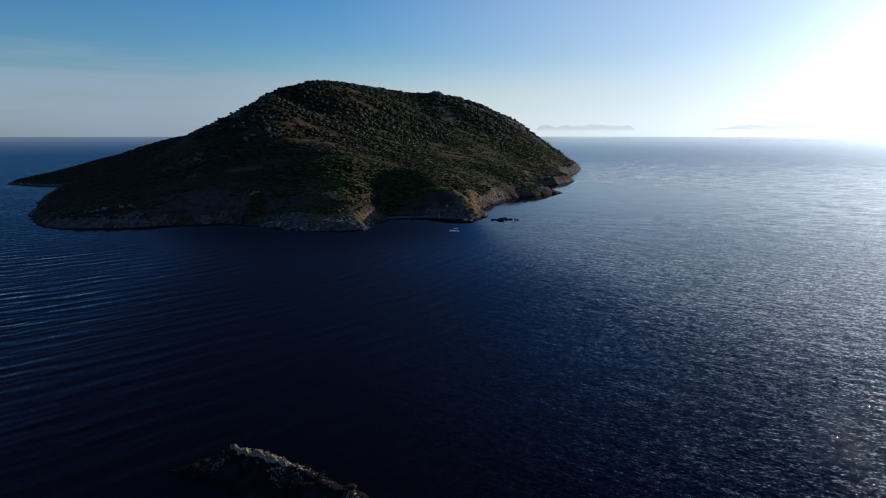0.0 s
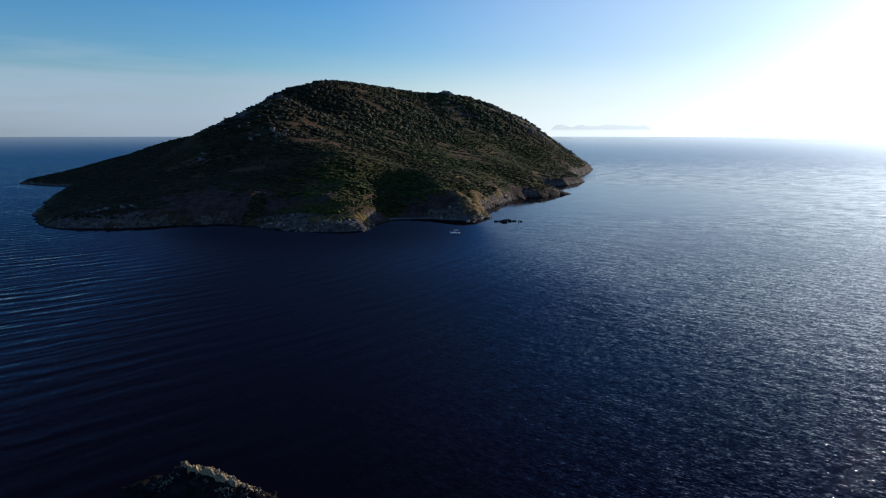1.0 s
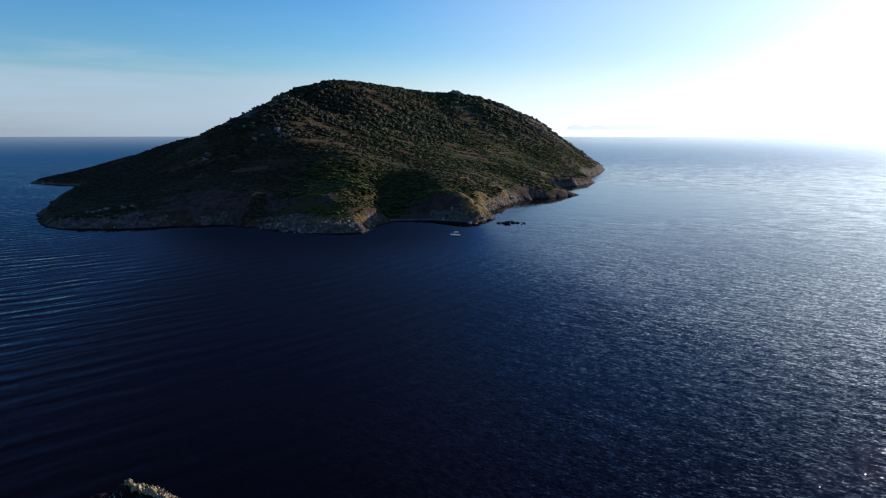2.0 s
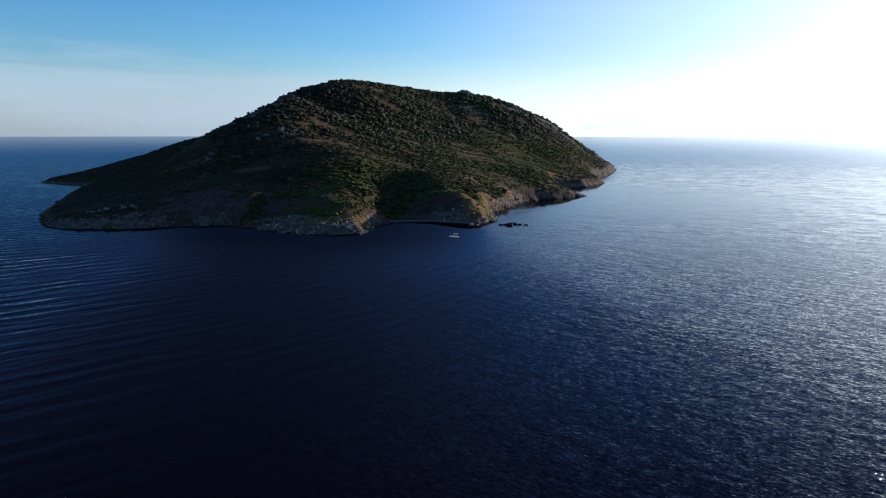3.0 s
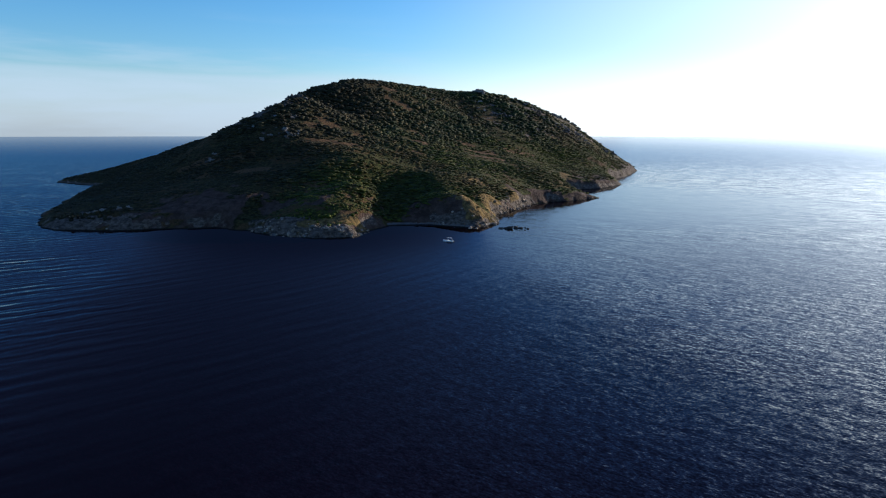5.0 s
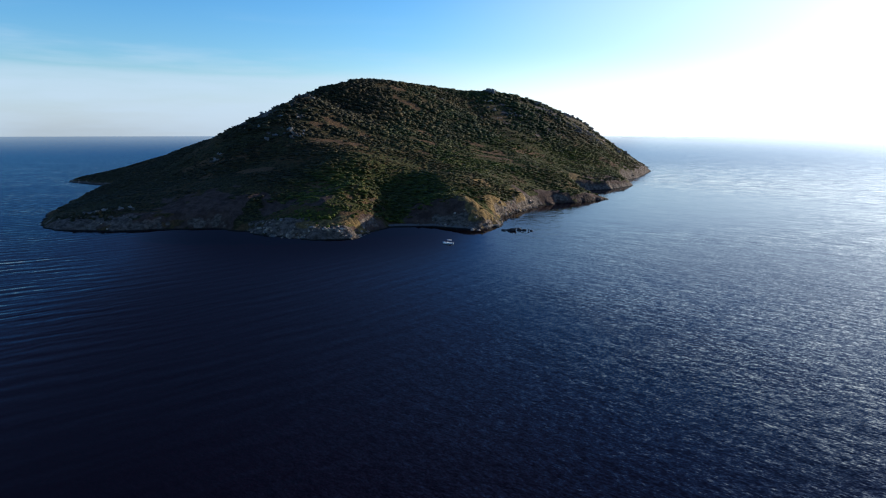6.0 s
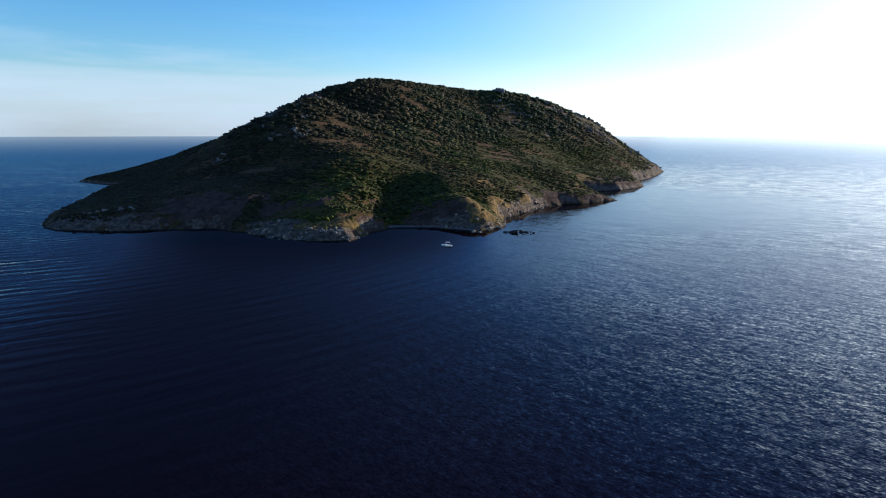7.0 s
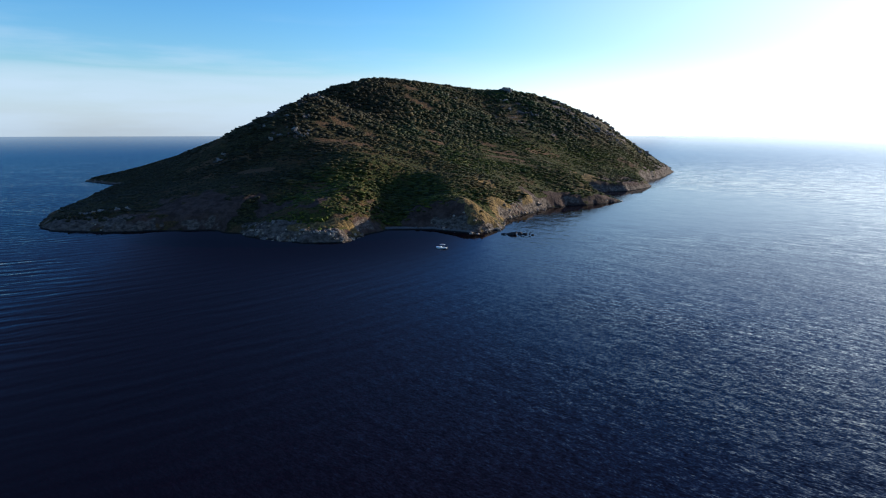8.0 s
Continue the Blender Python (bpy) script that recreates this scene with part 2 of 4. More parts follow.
def island_material():
    s = Shader("island_ground")
    rock, bare, grass = s.attr("rock"), s.attr("bare"), s.attr("grass")
    big, mid, fine = s.noise(s.where(), 0.03, 5), s.noise(s.where(), 0.16, 6, 0.65), s.noise(s.where(), 0.9, 6, 0.7)
    tuft = s.noise(s.where((1, 1, 0.6)), 0.42, 4, 0.6)
    strata = s.noise(s.where((0.6, 0.6, 1.1)), 0.5, 6, 0.7)
    scrub = s.mix(s.ramp(tuft, 0.4, 0.65), (0.018, 0.017, 0.007), (0.060, 0.052, 0.018))
    height = s.node("ShaderNodeSeparateXYZ", Vector=s.where()).outputs["Z"]
    far_east = s.node("ShaderNodeSeparateXYZ", Vector=s.where()).outputs["X"]
    carpet = s.mix(s.ramp(tuft, 0.35, 0.65), (0.016, 0.020, 0.005), (0.066, 0.070, 0.014))
    scrub = s.mix(s.math("MULTIPLY", s.math("MULTIPLY", s.ramp(height, 35, 85, 1.0, 0.15), s.ramp(far_east, -140, -85)), s.ramp(big, 0.3, 0.55, 0.4, 1.0)), scrub, carpet)
    dry = s.mix(s.ramp(fine, 0.3, 0.7), (0.046, 0.029, 0.013), (0.100, 0.058, 0.022))
    soil = s.mix(s.ramp(fine, 0.35, 0.65), (0.062, 0.037, 0.018), (0.128, 0.076, 0.034))
    stone = s.mix(s.ramp(strata, 0.34, 0.66), (0.042, 0.034, 0.027), (0.17, 0.135, 0.105))
    patch = s.math("MULTIPLY_ADD", mid, 0.8, s.math("MULTIPLY", big, 0.6))
    ground = s.mix(s.ramp(patch, 0.67, 0.86), scrub, dry)
    ground = s.mix(s.ramp(s.math("ADD", bare, s.math("MULTIPLY_ADD", mid, 0.6, -0.3)), 0.35, 0.65), ground, soil)
    marl = s.mix(s.ramp(mid, 0.35, 0.65), (0.042, 0.027, 0.020), (0.086, 0.057, 0.042))
    ground = s.mix(s.ramp(s.math("ADD", s.attr("scar"), s.math("MULTIPLY_ADD", mid, 0.4, -0.2)), 0.35, 0.65), ground, marl)
    ground = s.mix(s.ramp(s.math("ADD", grass, s.math("MULTIPLY_ADD", fine, 0.6, -0.3)), 0.35, 0.65), ground, s.mix(s.ramp(tuft, 0.35, 0.65), (0.070, 0.049, 0.020), (0.21, 0.138, 0.049)))
    ground = s.mix(s.ramp(s.math("ADD", rock, s.math("MULTIPLY_ADD", fine, 0.5, -0.25)), 0.35, 0.65), ground, stone)
    ground = s.mix(s.ramp(s.math("ADD", s.attr("beach"), s.math("MULTIPLY_ADD", fine, 0.5, -0.25)), 0.35, 0.65), ground, s.mix(fine, (0.09, 0.08, 0.07), (0.19, 0.17, 0.15)))
    wet = s.ramp(s.math("MULTIPLY_ADD", fine, -0.8, height), 0.1, 0.7, 0.0, 1.0)
    ground = s.mix(wet, (0.016, 0.014, 0.012), ground)
    n = s.bump(mid, 1.6, 0.8)
    n = s.bump(tuft, 1.3, 0.9, n)
    n = s.bump(strata, 1.2, rock, n)
    n = s.bump(fine, 0.8, 0.9, n)
    return s.done(ground, 0.95, n, Specular_IOR_Level=0.06)


def rock_material(name, dark, light, sheen=0.1):
    s = Shader(name)
    big, fine = s.noise(s.where((0.6, 0.6, 1.4)), 0.5, 5, 0.6), s.noise(s.where(), 3.0, 6, 0.7)
    rnd = s.t.nodes.new("ShaderNodeObjectInfo").outputs["Random"]
    tone = s.mix(s.ramp(s.math("MULTIPLY_ADD", rnd, 0.3, s.math("MULTIPLY_ADD", fine, 0.4, s.math("MULTIPLY", big, 0.5))), 0.4, 0.8), dark, light)
    return s.done(tone, 0.92, s.bump(fine, 0.25, 0.9, s.bump(big, 0.8, 0.8)), Specular_IOR_Level=sheen)


def leaf_material(name):
    s = Shader(name)
    isle = s.t.nodes.new("ShaderNodeNewGeometry").outputs["Random Per Island"]
    spread, patch = s.noise(s.where(), 0.011, 3), s.noise(s.where(), 0.045, 3)
    fine = s.noise(s.where(), 2.2, 4, 0.7)
    height = s.node("ShaderNodeSeparateXYZ", Vector=s.where()).outputs["Z"]
    vary = s.math("MULTIPLY_ADD", fine, 0.3, s.math("MULTIPLY_ADD", isle, 0.25, s.math("MULTIPLY", s.noise(s.where(), 0.3, 2), 0.55)))
    holm = s.mix(s.ramp(vary, 0.38, 0.74), (0.014, 0.019, 0.006), (0.046, 0.058, 0.017))
    lush = s.mix(s.ramp(vary, 0.38, 0.74), (0.018, 0.025, 0.004), (0.094, 0.106, 0.012))
    brown = s.mix(s.ramp(vary, 0.38, 0.74), (0.020, 0.015, 0.006), (0.095, 0.062, 0.020))
    sepx = s.node("ShaderNodeSeparateXYZ", Vector=s.where()).outputs["X"]
    kind = s.math("ADD", s.math("MULTIPLY", s.ramp(height, 25, 75, 0.62, 0.10), s.ramp(sepx, -145, -85, 0.1, 1.0)), s.math("MULTIPLY_ADD", patch, 1.5, -0.75))
    tone = s.mix(s.ramp(s.math("MULTIPLY_ADD", isle, 0.3, kind), 0.3, 0.75), holm, lush)
    tone = s.mix(s.ramp(s.math("MULTIPLY_ADD", isle, 0.30, s.math("MULTIPLY_ADD", patch, 0.5, spread)), 0.87, 1.10, 0.0, 0.85), tone, brown)
    heath = s.mix(s.ramp(vary, 0.38, 0.74), (0.013, 0.011, 0.006), (0.040, 0.034, 0.016))
    tone = s.mix(s.ramp(s.math("MULTIPLY_ADD", patch, 60.0, sepx), -130, -60, 0.8, 0.0), tone, heath)
    # a thicket of holm oak fills the hollow above the cove
    sepy = s.node("ShaderNodeSeparateXYZ", Vector=s.where()).outputs["Y"]
    dx, dy = s.math("ADD", sepx, 42.0), s.math("MULTIPLY", s.math("SUBTRACT", sepy, 506.0), 0.8)
    reach = s.math("MULTIPLY_ADD", patch, 22.0, s.math("SQRT", s.math("ADD", s.math("MULTIPLY", dx, dx), s.math("MULTIPLY", dy, dy))))
    oak = s.mix(s.ramp(vary, 0.38, 0.74), (0.013, 0.017, 0.005), (0.054, 0.060, 0.015))
    tone = s.mix(s.ramp(reach, 18, 58, 0.75, 0.0), tone, oak)
    return s.done(tone, 0.8, s.bump(fine, 0.35, 0.9), Specular_IOR_Level=0.12)


def plain_material(name, colour, rough=0.5, **more):
    s = Shader(name)
    fine = s.noise(s.local(), 4.0, 4)
    lo = tuple(c * 0.86 for c in colour)
    return s.done(s.mix(s.ramp(fine, 0.35, 0.65), lo, colour), rough, **more)


def haze_material(thick):
    s = Shader("hazy_distance")
    s.done((0.30, 0.34, 0.40), 1.0)
    height = s.node("ShaderNodeSeparateXYZ", Vector=s.where()).outputs["Z"]
    clear = s.node("ShaderNodeBsdfTransparent")
    # haze put into the material as transparency, wholly clear at the foot
    blend = s.node("ShaderNodeMixShader", Fac=s.ramp(height, 84, 104, 0.0, thick))
    s.t.links.new(clear.outputs[0], blend.inputs[1])
    s.t.links.new(s.bsdf.outputs[0], blend.inputs[2])
    s.t.links.new(blend.outputs[0], s.out.inputs["Surface"])
    return s.m


SEA = sea_material()
GROUND = island_material()
PALE_ROCK = rock_material("pale_limestone", (0.085, 0.063, 0.044), (0.40, 0.31, 0.22))
GREY_ROCK = rock_material("grey_limestone", (0.055, 0.049, 0.042), (0.24, 0.215, 0.185))
# shaded and lit copies of the point's limestone: shade and sun in the colour
SHADED_ROCK = rock_material("shaded_limestone", (0.012, 0.010, 0.010), (0.048, 0.040, 0.036), 0.0)
SUNLIT_ROCK = rock_material("sunlit_limestone", (0.12, 0.085, 0.045), (0.46, 0.35, 0.20))
DARK_ROCK = rock_material("wet_dark_rock", (0.018, 0.017, 0.017), (0.06, 0.055, 0.05))
LEAF = leaf_material("maquis_leaves")
BARK = plain_material("bark", (0.09, 0.06, 0.04), 0.9)
GELCOAT = plain_material("white_gelcoat", (0.80, 0.81, 0.80), 0.25)
CANVAS = plain_material("white_canvas", (0.82, 0.82, 0.80), 0.8)
STEEL = plain_material("stainless_tube", (0.6, 0.6, 0.6), 0.25, Metallic=1.0)
DARK_PLASTIC = plain_material("dark_plastic", (0.02, 0.02, 0.025), 0.4)
BLUE_STRIPE = plain_material("blue_boot_stripe", (0.03, 0.07, 0.2), 0.35)
GLASS = plain_material("tinted_acrylic", (0.05, 0.07, 0.09), 0.08)
VINYL = plain_material("cream_vinyl", (0.62, 0.58, 0.5), 0.6)


# ---- mesh helpers ----
def mesh_of(name, verts, faces, material, smooth=True, attrs=None):
    """A mesh data block from arrays: verts n x 3, faces m x 3 or m x 4."""
    verts, faces = np.asarray(verts, np.float32), np.asarray(faces, np.int32)
    k = faces.shape[1]
    me = bpy.data.meshes.new(name)
    me.vertices.add(len(verts))
    me.vertices.foreach_set("co", verts.ravel())
    me.loops.add(faces.size)
    me.loops.foreach_set("vertex_index", faces.ravel())
    me.polygons.add(len(faces))
    me.polygons.foreach_set("loop_start", np.arange(0, faces.size, k, dtype=np.int32))
    me.polygons.foreach_set("use_smooth", np.full(len(faces), smooth))
    for key, values in (attrs or {}).items():
        me.attributes.new(key, "FLOAT", "POINT").data.foreach_set("value", np.asarray(values, np.float32))
    me.update(calc_edges=True)
    me.validate()
    me.materials.append(material)
    return me


def part(name, bm, material, parent, label=""):
    me = bpy.data.meshes.new(name)
    bm.to_mesh(me)
    bm.free()
    me.materials.append(material)
    ob = new(name, me)
    ob.parent = parent
    return tagged(ob, label)


# ---- value noise for the landforms ----
LATTICE = np.random.RandomState(7).rand(256, 256)


def value_noise(x, y):
    xi, yi = np.floor(x).astype(int), np.floor(y).astype(int)
    fx, fy = x - xi, y - yi
    fx, fy = fx * fx * (3 - 2 * fx), fy * fy * (3 - 2 * fy)
    a, b = LATTICE[xi % 256, yi % 256], LATTICE[(xi + 1) % 256, yi % 256]
    c, d = LATTICE[xi % 256, (yi + 1) % 256], LATTICE[(xi + 1) % 256, (yi + 1) % 256]
    return (a + (b - a) * fx) * (1 - fy) + (c + (d - c) * fx) * fy - 0.5


def fbm(x, y, size, octaves=4, gain=0.5):
    total, amp = np.zeros_like(x, dtype=float), 1.0
    for k in range(octaves):
        total += amp * value_noise(x / size * 2 ** k + 17.3 * k, y / size * 2 ** k + 5.1 * k)
        amp *= gain
    return total


def smoothstep(v, lo, hi):
    u = np.clip((v - lo) / (hi - lo), 0, 1)
    return u * u * (3 - 2 * u)


# ---- sea ----
def build_sea():
    rings = np.concatenate([[0.0], np.geomspace(8, 4880, 70)])
    spokes = 192
    ang = np.arange(spokes) / spokes * 2 * np.pi
    r = np.repeat(rings, spokes)
    a = np.tile(ang, len(rings))
    lift = 43.0 * smoothstep(r, 1500, 7500) / smoothstep(np.array(4880.0), 1500, 7500)
    verts = np.stack([40 + r * np.sin(a), 30 + r * np.cos(a), lift], 1)
    i, j = np.meshgrid(np.arange(len(rings) - 1), np.arange(spokes), indexing="ij")
    jj = (j + 1) % spokes
    quads = np.stack([i * spokes + j, i * spokes + jj, (i + 1) * spokes + jj, (i + 1) * spokes + j], -1).reshape(-1, 4)[:, ::-1]
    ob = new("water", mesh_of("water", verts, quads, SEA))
    return tagged(ob, "deep blue open sea with small wind ripples", "sea", kind="structure")


build_sea()

# ---- the island: plan of its coast, crest, spurs and hollows ----
COAST = [
    (-570, 777), (-523, 750), (-480, 735), (-440, 690), (-423, 630), (-395, 580), (-360, 520), (-336, 478),
    (-314, 450), (-300, 430), (-280, 413), (-258, 404), (-222, 406), (-190, 420), (-160, 426), (-130, 417),
    (-116, 406), (-97, 400), (-70, 393), (-54, 401), (-50, 430), (-38, 451), (-12, 458), (19, 447),
    (36, 468), (34, 520), (49, 556), (65, 595), (82, 615), (112, 637), (135, 663), (112, 690),
    (98, 738), (150, 769), (186, 834), (186, 905), (218, 985), (264, 1142), (215, 1250), (60, 1330),
    (-150, 1300), (-360, 1160), (-520, 1000), (-600, 860),
]
CREST = [
    (-552, 800, 8), (-524, 848, 17), (-472, 840, 32), (-389, 780, 48), (-339, 720, 53), (-258, 625, 65),
    (-234, 645, 80), (-226, 672, 90), (-203, 715, 107), (-183, 834, 132), (-152, 903, 137), (-118, 985, 137),
    (-50, 1000, 128), (-12, 998, 128), (34, 1085, 121), (91, 1120, 102), (141, 1145, 85), (174, 1135, 55), (205, 1120, 38), (237, 1138, 14),
]
FLANKS = [
    (-335, 690, 46), (-305, 700, 55), (-278, 712, 60), (-252, 730, 76), (-228, 765, 104), (-205, 780, 118),
    (60, 1050, 115), (120, 1085, 90), (-60, 1060, 125), (-85, 960, 130), (160, 1085, 65),
]
SLOPES = [
    (-176, 589, 62), (-129, 632, 63), (-68, 683, 57), (-219, 542, 38), (-188, 545, 40), (-121, 758, 89), (-177, 737, 96),
    (-64, 778, 76), (-20, 887, 90), (35, 843, 62), (58, 814, 39), (1, 743, 44), (-38, 575, 33), (-79, 538, 40),
    (100, 857, 33), (154, 882, 18), (133, 800, 13), (91, 750, 19), (101, 705, 14),
]
SPURS = [
    (-100, 440, 18), (-97, 482, 25), (-69, 476, 25), (-64, 458, 15), (-119, 513, 36), (-104, 418, 11), (-76, 409, 8), (-62, 415, 8.5), (-55, 430, 9.5), (-52, 439, 10.5),
    (29, 506, 9), (20, 520, 18), (31, 520, 12), (36, 543, 10), (46, 572, 13), (30, 600, 23), (60, 640, 19),
    (-289, 453, 8), (-268, 500, 17), (-255, 520, 20), (-346, 563, 6), (-240, 540, 30), (209, 1000, 12), (182, 920, 15),
]
SCARPS = [
    (-277, 427, 6), (-249, 422, 8), (-229, 424, 9), (-215, 445, 12), (-207, 452, 16), (-188, 458, 19), (-165, 458, 20), (-146, 454, 19), (-125, 442, 10),
    (-47, 472, 6), (-31, 468, 8), (-22, 472, 13), (-6, 471, 17), (5.5, 468, 19.5), (8, 480, 20.5), (20, 464, 12.8), (28.5, 464, 4.5),
    (56, 612, 15), (82, 634, 11.5), (110, 654, 8), (126, 665, 3), (94, 756, 18), (125, 781, 13), (161, 815, 9.5),
]
HOLLOWS = [(-47, 508, 15.5), (-50, 530, 23.5), (-20, 520, 27), (-30, 545, 32), (22, 490, 9), (10, 500, 16), (40, 556, 9), (31, 562, 16), (-50, 456, 6), (-40, 466, 4.5), (-42, 487, 10.5)]
BACK = [(-420, 930, 40), (-300, 1050, 70), (-100, 1170, 90), (90, 1230, 60), (-330, 860, 52), (-250, 950, 88)]
BLUFF = 2.5


def along(points, step):
    """A closed line walked at even steps."""
    out = []
    for (xa, ya), (xb, yb) in zip(points, points[1:] + points[:1]):
        n = max(1, int(math.hypot(xb - xa, yb - ya) / step))
        out += [(xa + (xb - xa) * k / n, ya + (yb - ya) * k / n) for k in range(n)]
    return np.array(out)


def shore_distance(x, y, points):
    """Metres from the coast line, positive on land."""
    best, inside = np.full(x.shape, 1e9), np.zeros(x.shape, bool)
    for (xa, ya), (xb, yb) in zip(points, np.roll(points, -1, axis=0)):
        dx, dy = xb - xa, yb - ya
        u = np.clip(((x - xa) * dx + (y - ya) * dy) / (dx * dx + dy * dy), 0, 1)
        best = np.minimum(best, (x - xa - u * dx) ** 2 + (y - ya - u * dy) ** 2)
        if dy:
            inside ^= ((ya > y) != (yb > y)) & (x < dx * (y - ya) / dy + xa)
    return np.where(inside, 1, -1) * np.sqrt(best)


class Spline:
    """A thin plate through the plan's heights."""

    def __init__(self, places, heights, stiff=0.0):
        self.p = places / 100.0
        n = len(places)
        a = np.zeros((n + 3, n + 3))
        a[:n, :n] = self.kernel(self.p[:, None] - self.p[None]) + stiff * np.eye(n)
        a[:n, n], a[:n, n + 1:] = 1, self.p
        a[n:, :n] = a[:n, n:].T
        self.w = np.linalg.solve(a, np.concatenate([heights, np.zeros(3)]))

    @staticmethod
    def kernel(d):
        r2 = (d ** 2).sum(-1) + 1e-12
        return r2 * np.log(r2)

    def at(self, x, y):
        q = np.stack([x.ravel(), y.ravel()], 1) / 100.0
        out = np.empty(len(q))
        for k in range(0, len(q), 20000):
            c = q[k:k + 20000]
            out[k:k + 20000] = self.kernel(c[:, None] - self.p[None]) @ self.w[:-3] + self.w[-3] + c @ self.w[-2:]
        return out.reshape(x.shape)


COAST_LINE = along(COAST, 15)
# stretches where the land breaks off in a cliff: x, y, reach, height
CLIFFS = [(-182, 423, 46, 5), (97, 624, 42, 4), (132, 765, 46, 5), (176, 815, 30, 3), (-88, 402, 52, 4), (-255, 408, 50, 1.5), (42, 540, 30, 3), (60, 585, 20, 3), (205, 940, 60, 3), (240, 1060, 90, 5)]


def cliff_height(x, y):
    top = np.zeros_like(x)
    for cx, cy, reach, high in CLIFFS:
        top = np.maximum(top, high * (1 - smoothstep(np.hypot(x - cx, y - cy) / reach, 0.55, 1.1)))
    return top


_inner = np.array(CREST + FLANKS + SLOPES + SPURS + SCARPS + HOLLOWS + BACK, float)
PLATE = Spline(np.concatenate([COAST_LINE, _inner[:, :2]]), np.concatenate([cliff_height(COAST_LINE[:, 0], COAST_LINE[:, 1]), _inner[:, 2] - BLUFF]), 0.0005)


# bare or grassy clearings: x, y, half length, half width, turn in degrees
CLEARINGS = [(-130, 645, 30, 9, 8), (-126, 600, 20, 7, 12), (-114, 712, 20, 8, 0), (-100, 808, 14, 7, 0), (-104, 486, 9, 5, 0), (195, 962, 16, 10, 60), (-68, 690, 18, 6, -10), (10, 752, 22, 7, 40), (50, 806, 18, 7, 35), (-60, 458, 8, 4, 20), (-64, 422, 22, 6, 45), (-120, 850, 16, 8, 0), (150, 890, 18, 9, 60),
             (-97, 470, 9, 4, 0), (12, 560, 9, 6, 30), (-150, 655, 10, 5, 0), (-40, 640, 12, 4, 0), (-190, 560, 14, 6, 20), (-60, 730, 9, 5, 0),
             (-215, 555, 30, 6, 20), (-255, 560, 22, 4, 10), (-190, 520, 18, 5, 0), (-260, 490, 16, 5, 30), (-225, 472, 16, 5, 0), (-300, 520, 20, 5, 45), (-340, 640, 26, 5, 40), (20, 700, 16, 6, 20), (-20, 760, 26, 6, 10)]


# eroded earth faces above the sea, bedrock ledges, dry grass on the spur noses
SCARS = [(-14, 462, 34, 13, -4), (-165, 440, 46, 20, -4), (88, 622, 40, 9, 36), (140, 786, 48, 12, 48)]
LEDGES = [(-90, 408, 48, 13, -8), (-250, 415, 50, 14, 0), (52, 575, 24, 8, 60), (20, 458, 22, 10, 30), (225, 1060, 90, 26, 70)]
ROCKY = [(-215, 690, 42, 26, 60), (-176, 592, 15, 9, 0), (110, 1040, 110, 50, 50), (215, 1030, 60, 26, 70), (-10, 990, 16, 12, 0), (20, 900, 26, 12, 0)]
GRASS = [(21, 471, 14, 20, 20), (29, 520, 12, 17, 15), (46, 568, 8, 12, 20), (95, 660, 30, 6, 30), (-70, 414, 22, 6, 20), (12, 560, 12, 8, 30), (100, 760, 20, 8, 40)]


def zone(x, y, spots, grain=9, frayed=1.1):
    """How far a place lies within one of the given ellipses, with frayed edges."""
    best = np.zeros_like(x)
    fray = frayed * fbm(x, y, grain, 4)
    for cx, cy, a, b, turn in spots:
        c, s = math.cos(radians(turn)), math.sin(radians(turn))
        u, v = ((x - cx) * c + (y - cy) * s) / a, ((y - cy) * c - (x - cx) * s) / b
        best = np.maximum(best, 1 - smoothstep(np.hypot(u, v) + fray, 0.65, 1.25))
    return best


def island_height(x, y):
    wob = 4.5 * fbm(x, y, 11, 3)
    d = shore_distance(x, y, COAST_LINE) + wob
    low = np.maximum(PLATE.at(x, y), 0)
    rough = 1.6 * fbm(x, y, 34, 5, 0.55) + 0.5 * np.abs(fbm(x + 91, y, 9, 3))
    rough = rough + zone(x, y, LEDGES, 6) * (3.4 * np.abs(fbm(x, y + 40, 6, 4, 0.6)) - 0.6) * (1 - smoothstep(d, 14, 26))
    # rain has cut runnels into the bare earth faces
    rough = rough + zone(x, y, SCARS, 14, 2.0) * (0.5 - 2.0 * np.abs(fbm(x + 0.2 * y, 0.25 * y, 6, 3)))
    cove = 1 - smoothstep(np.hypot((x + 14) / 36, (y - 458) / 14), 0.6, 1.1)
    land = BLUFF * (1 - np.exp(-np.maximum(d, 0) / (3.0 + 9.0 * cove))) + low * smoothstep(d, -1, 8) + rough * smoothstep(d, 0.5, 14)
    return np.where(d > 0, land, np.maximum(d * 0.6, -8)), d


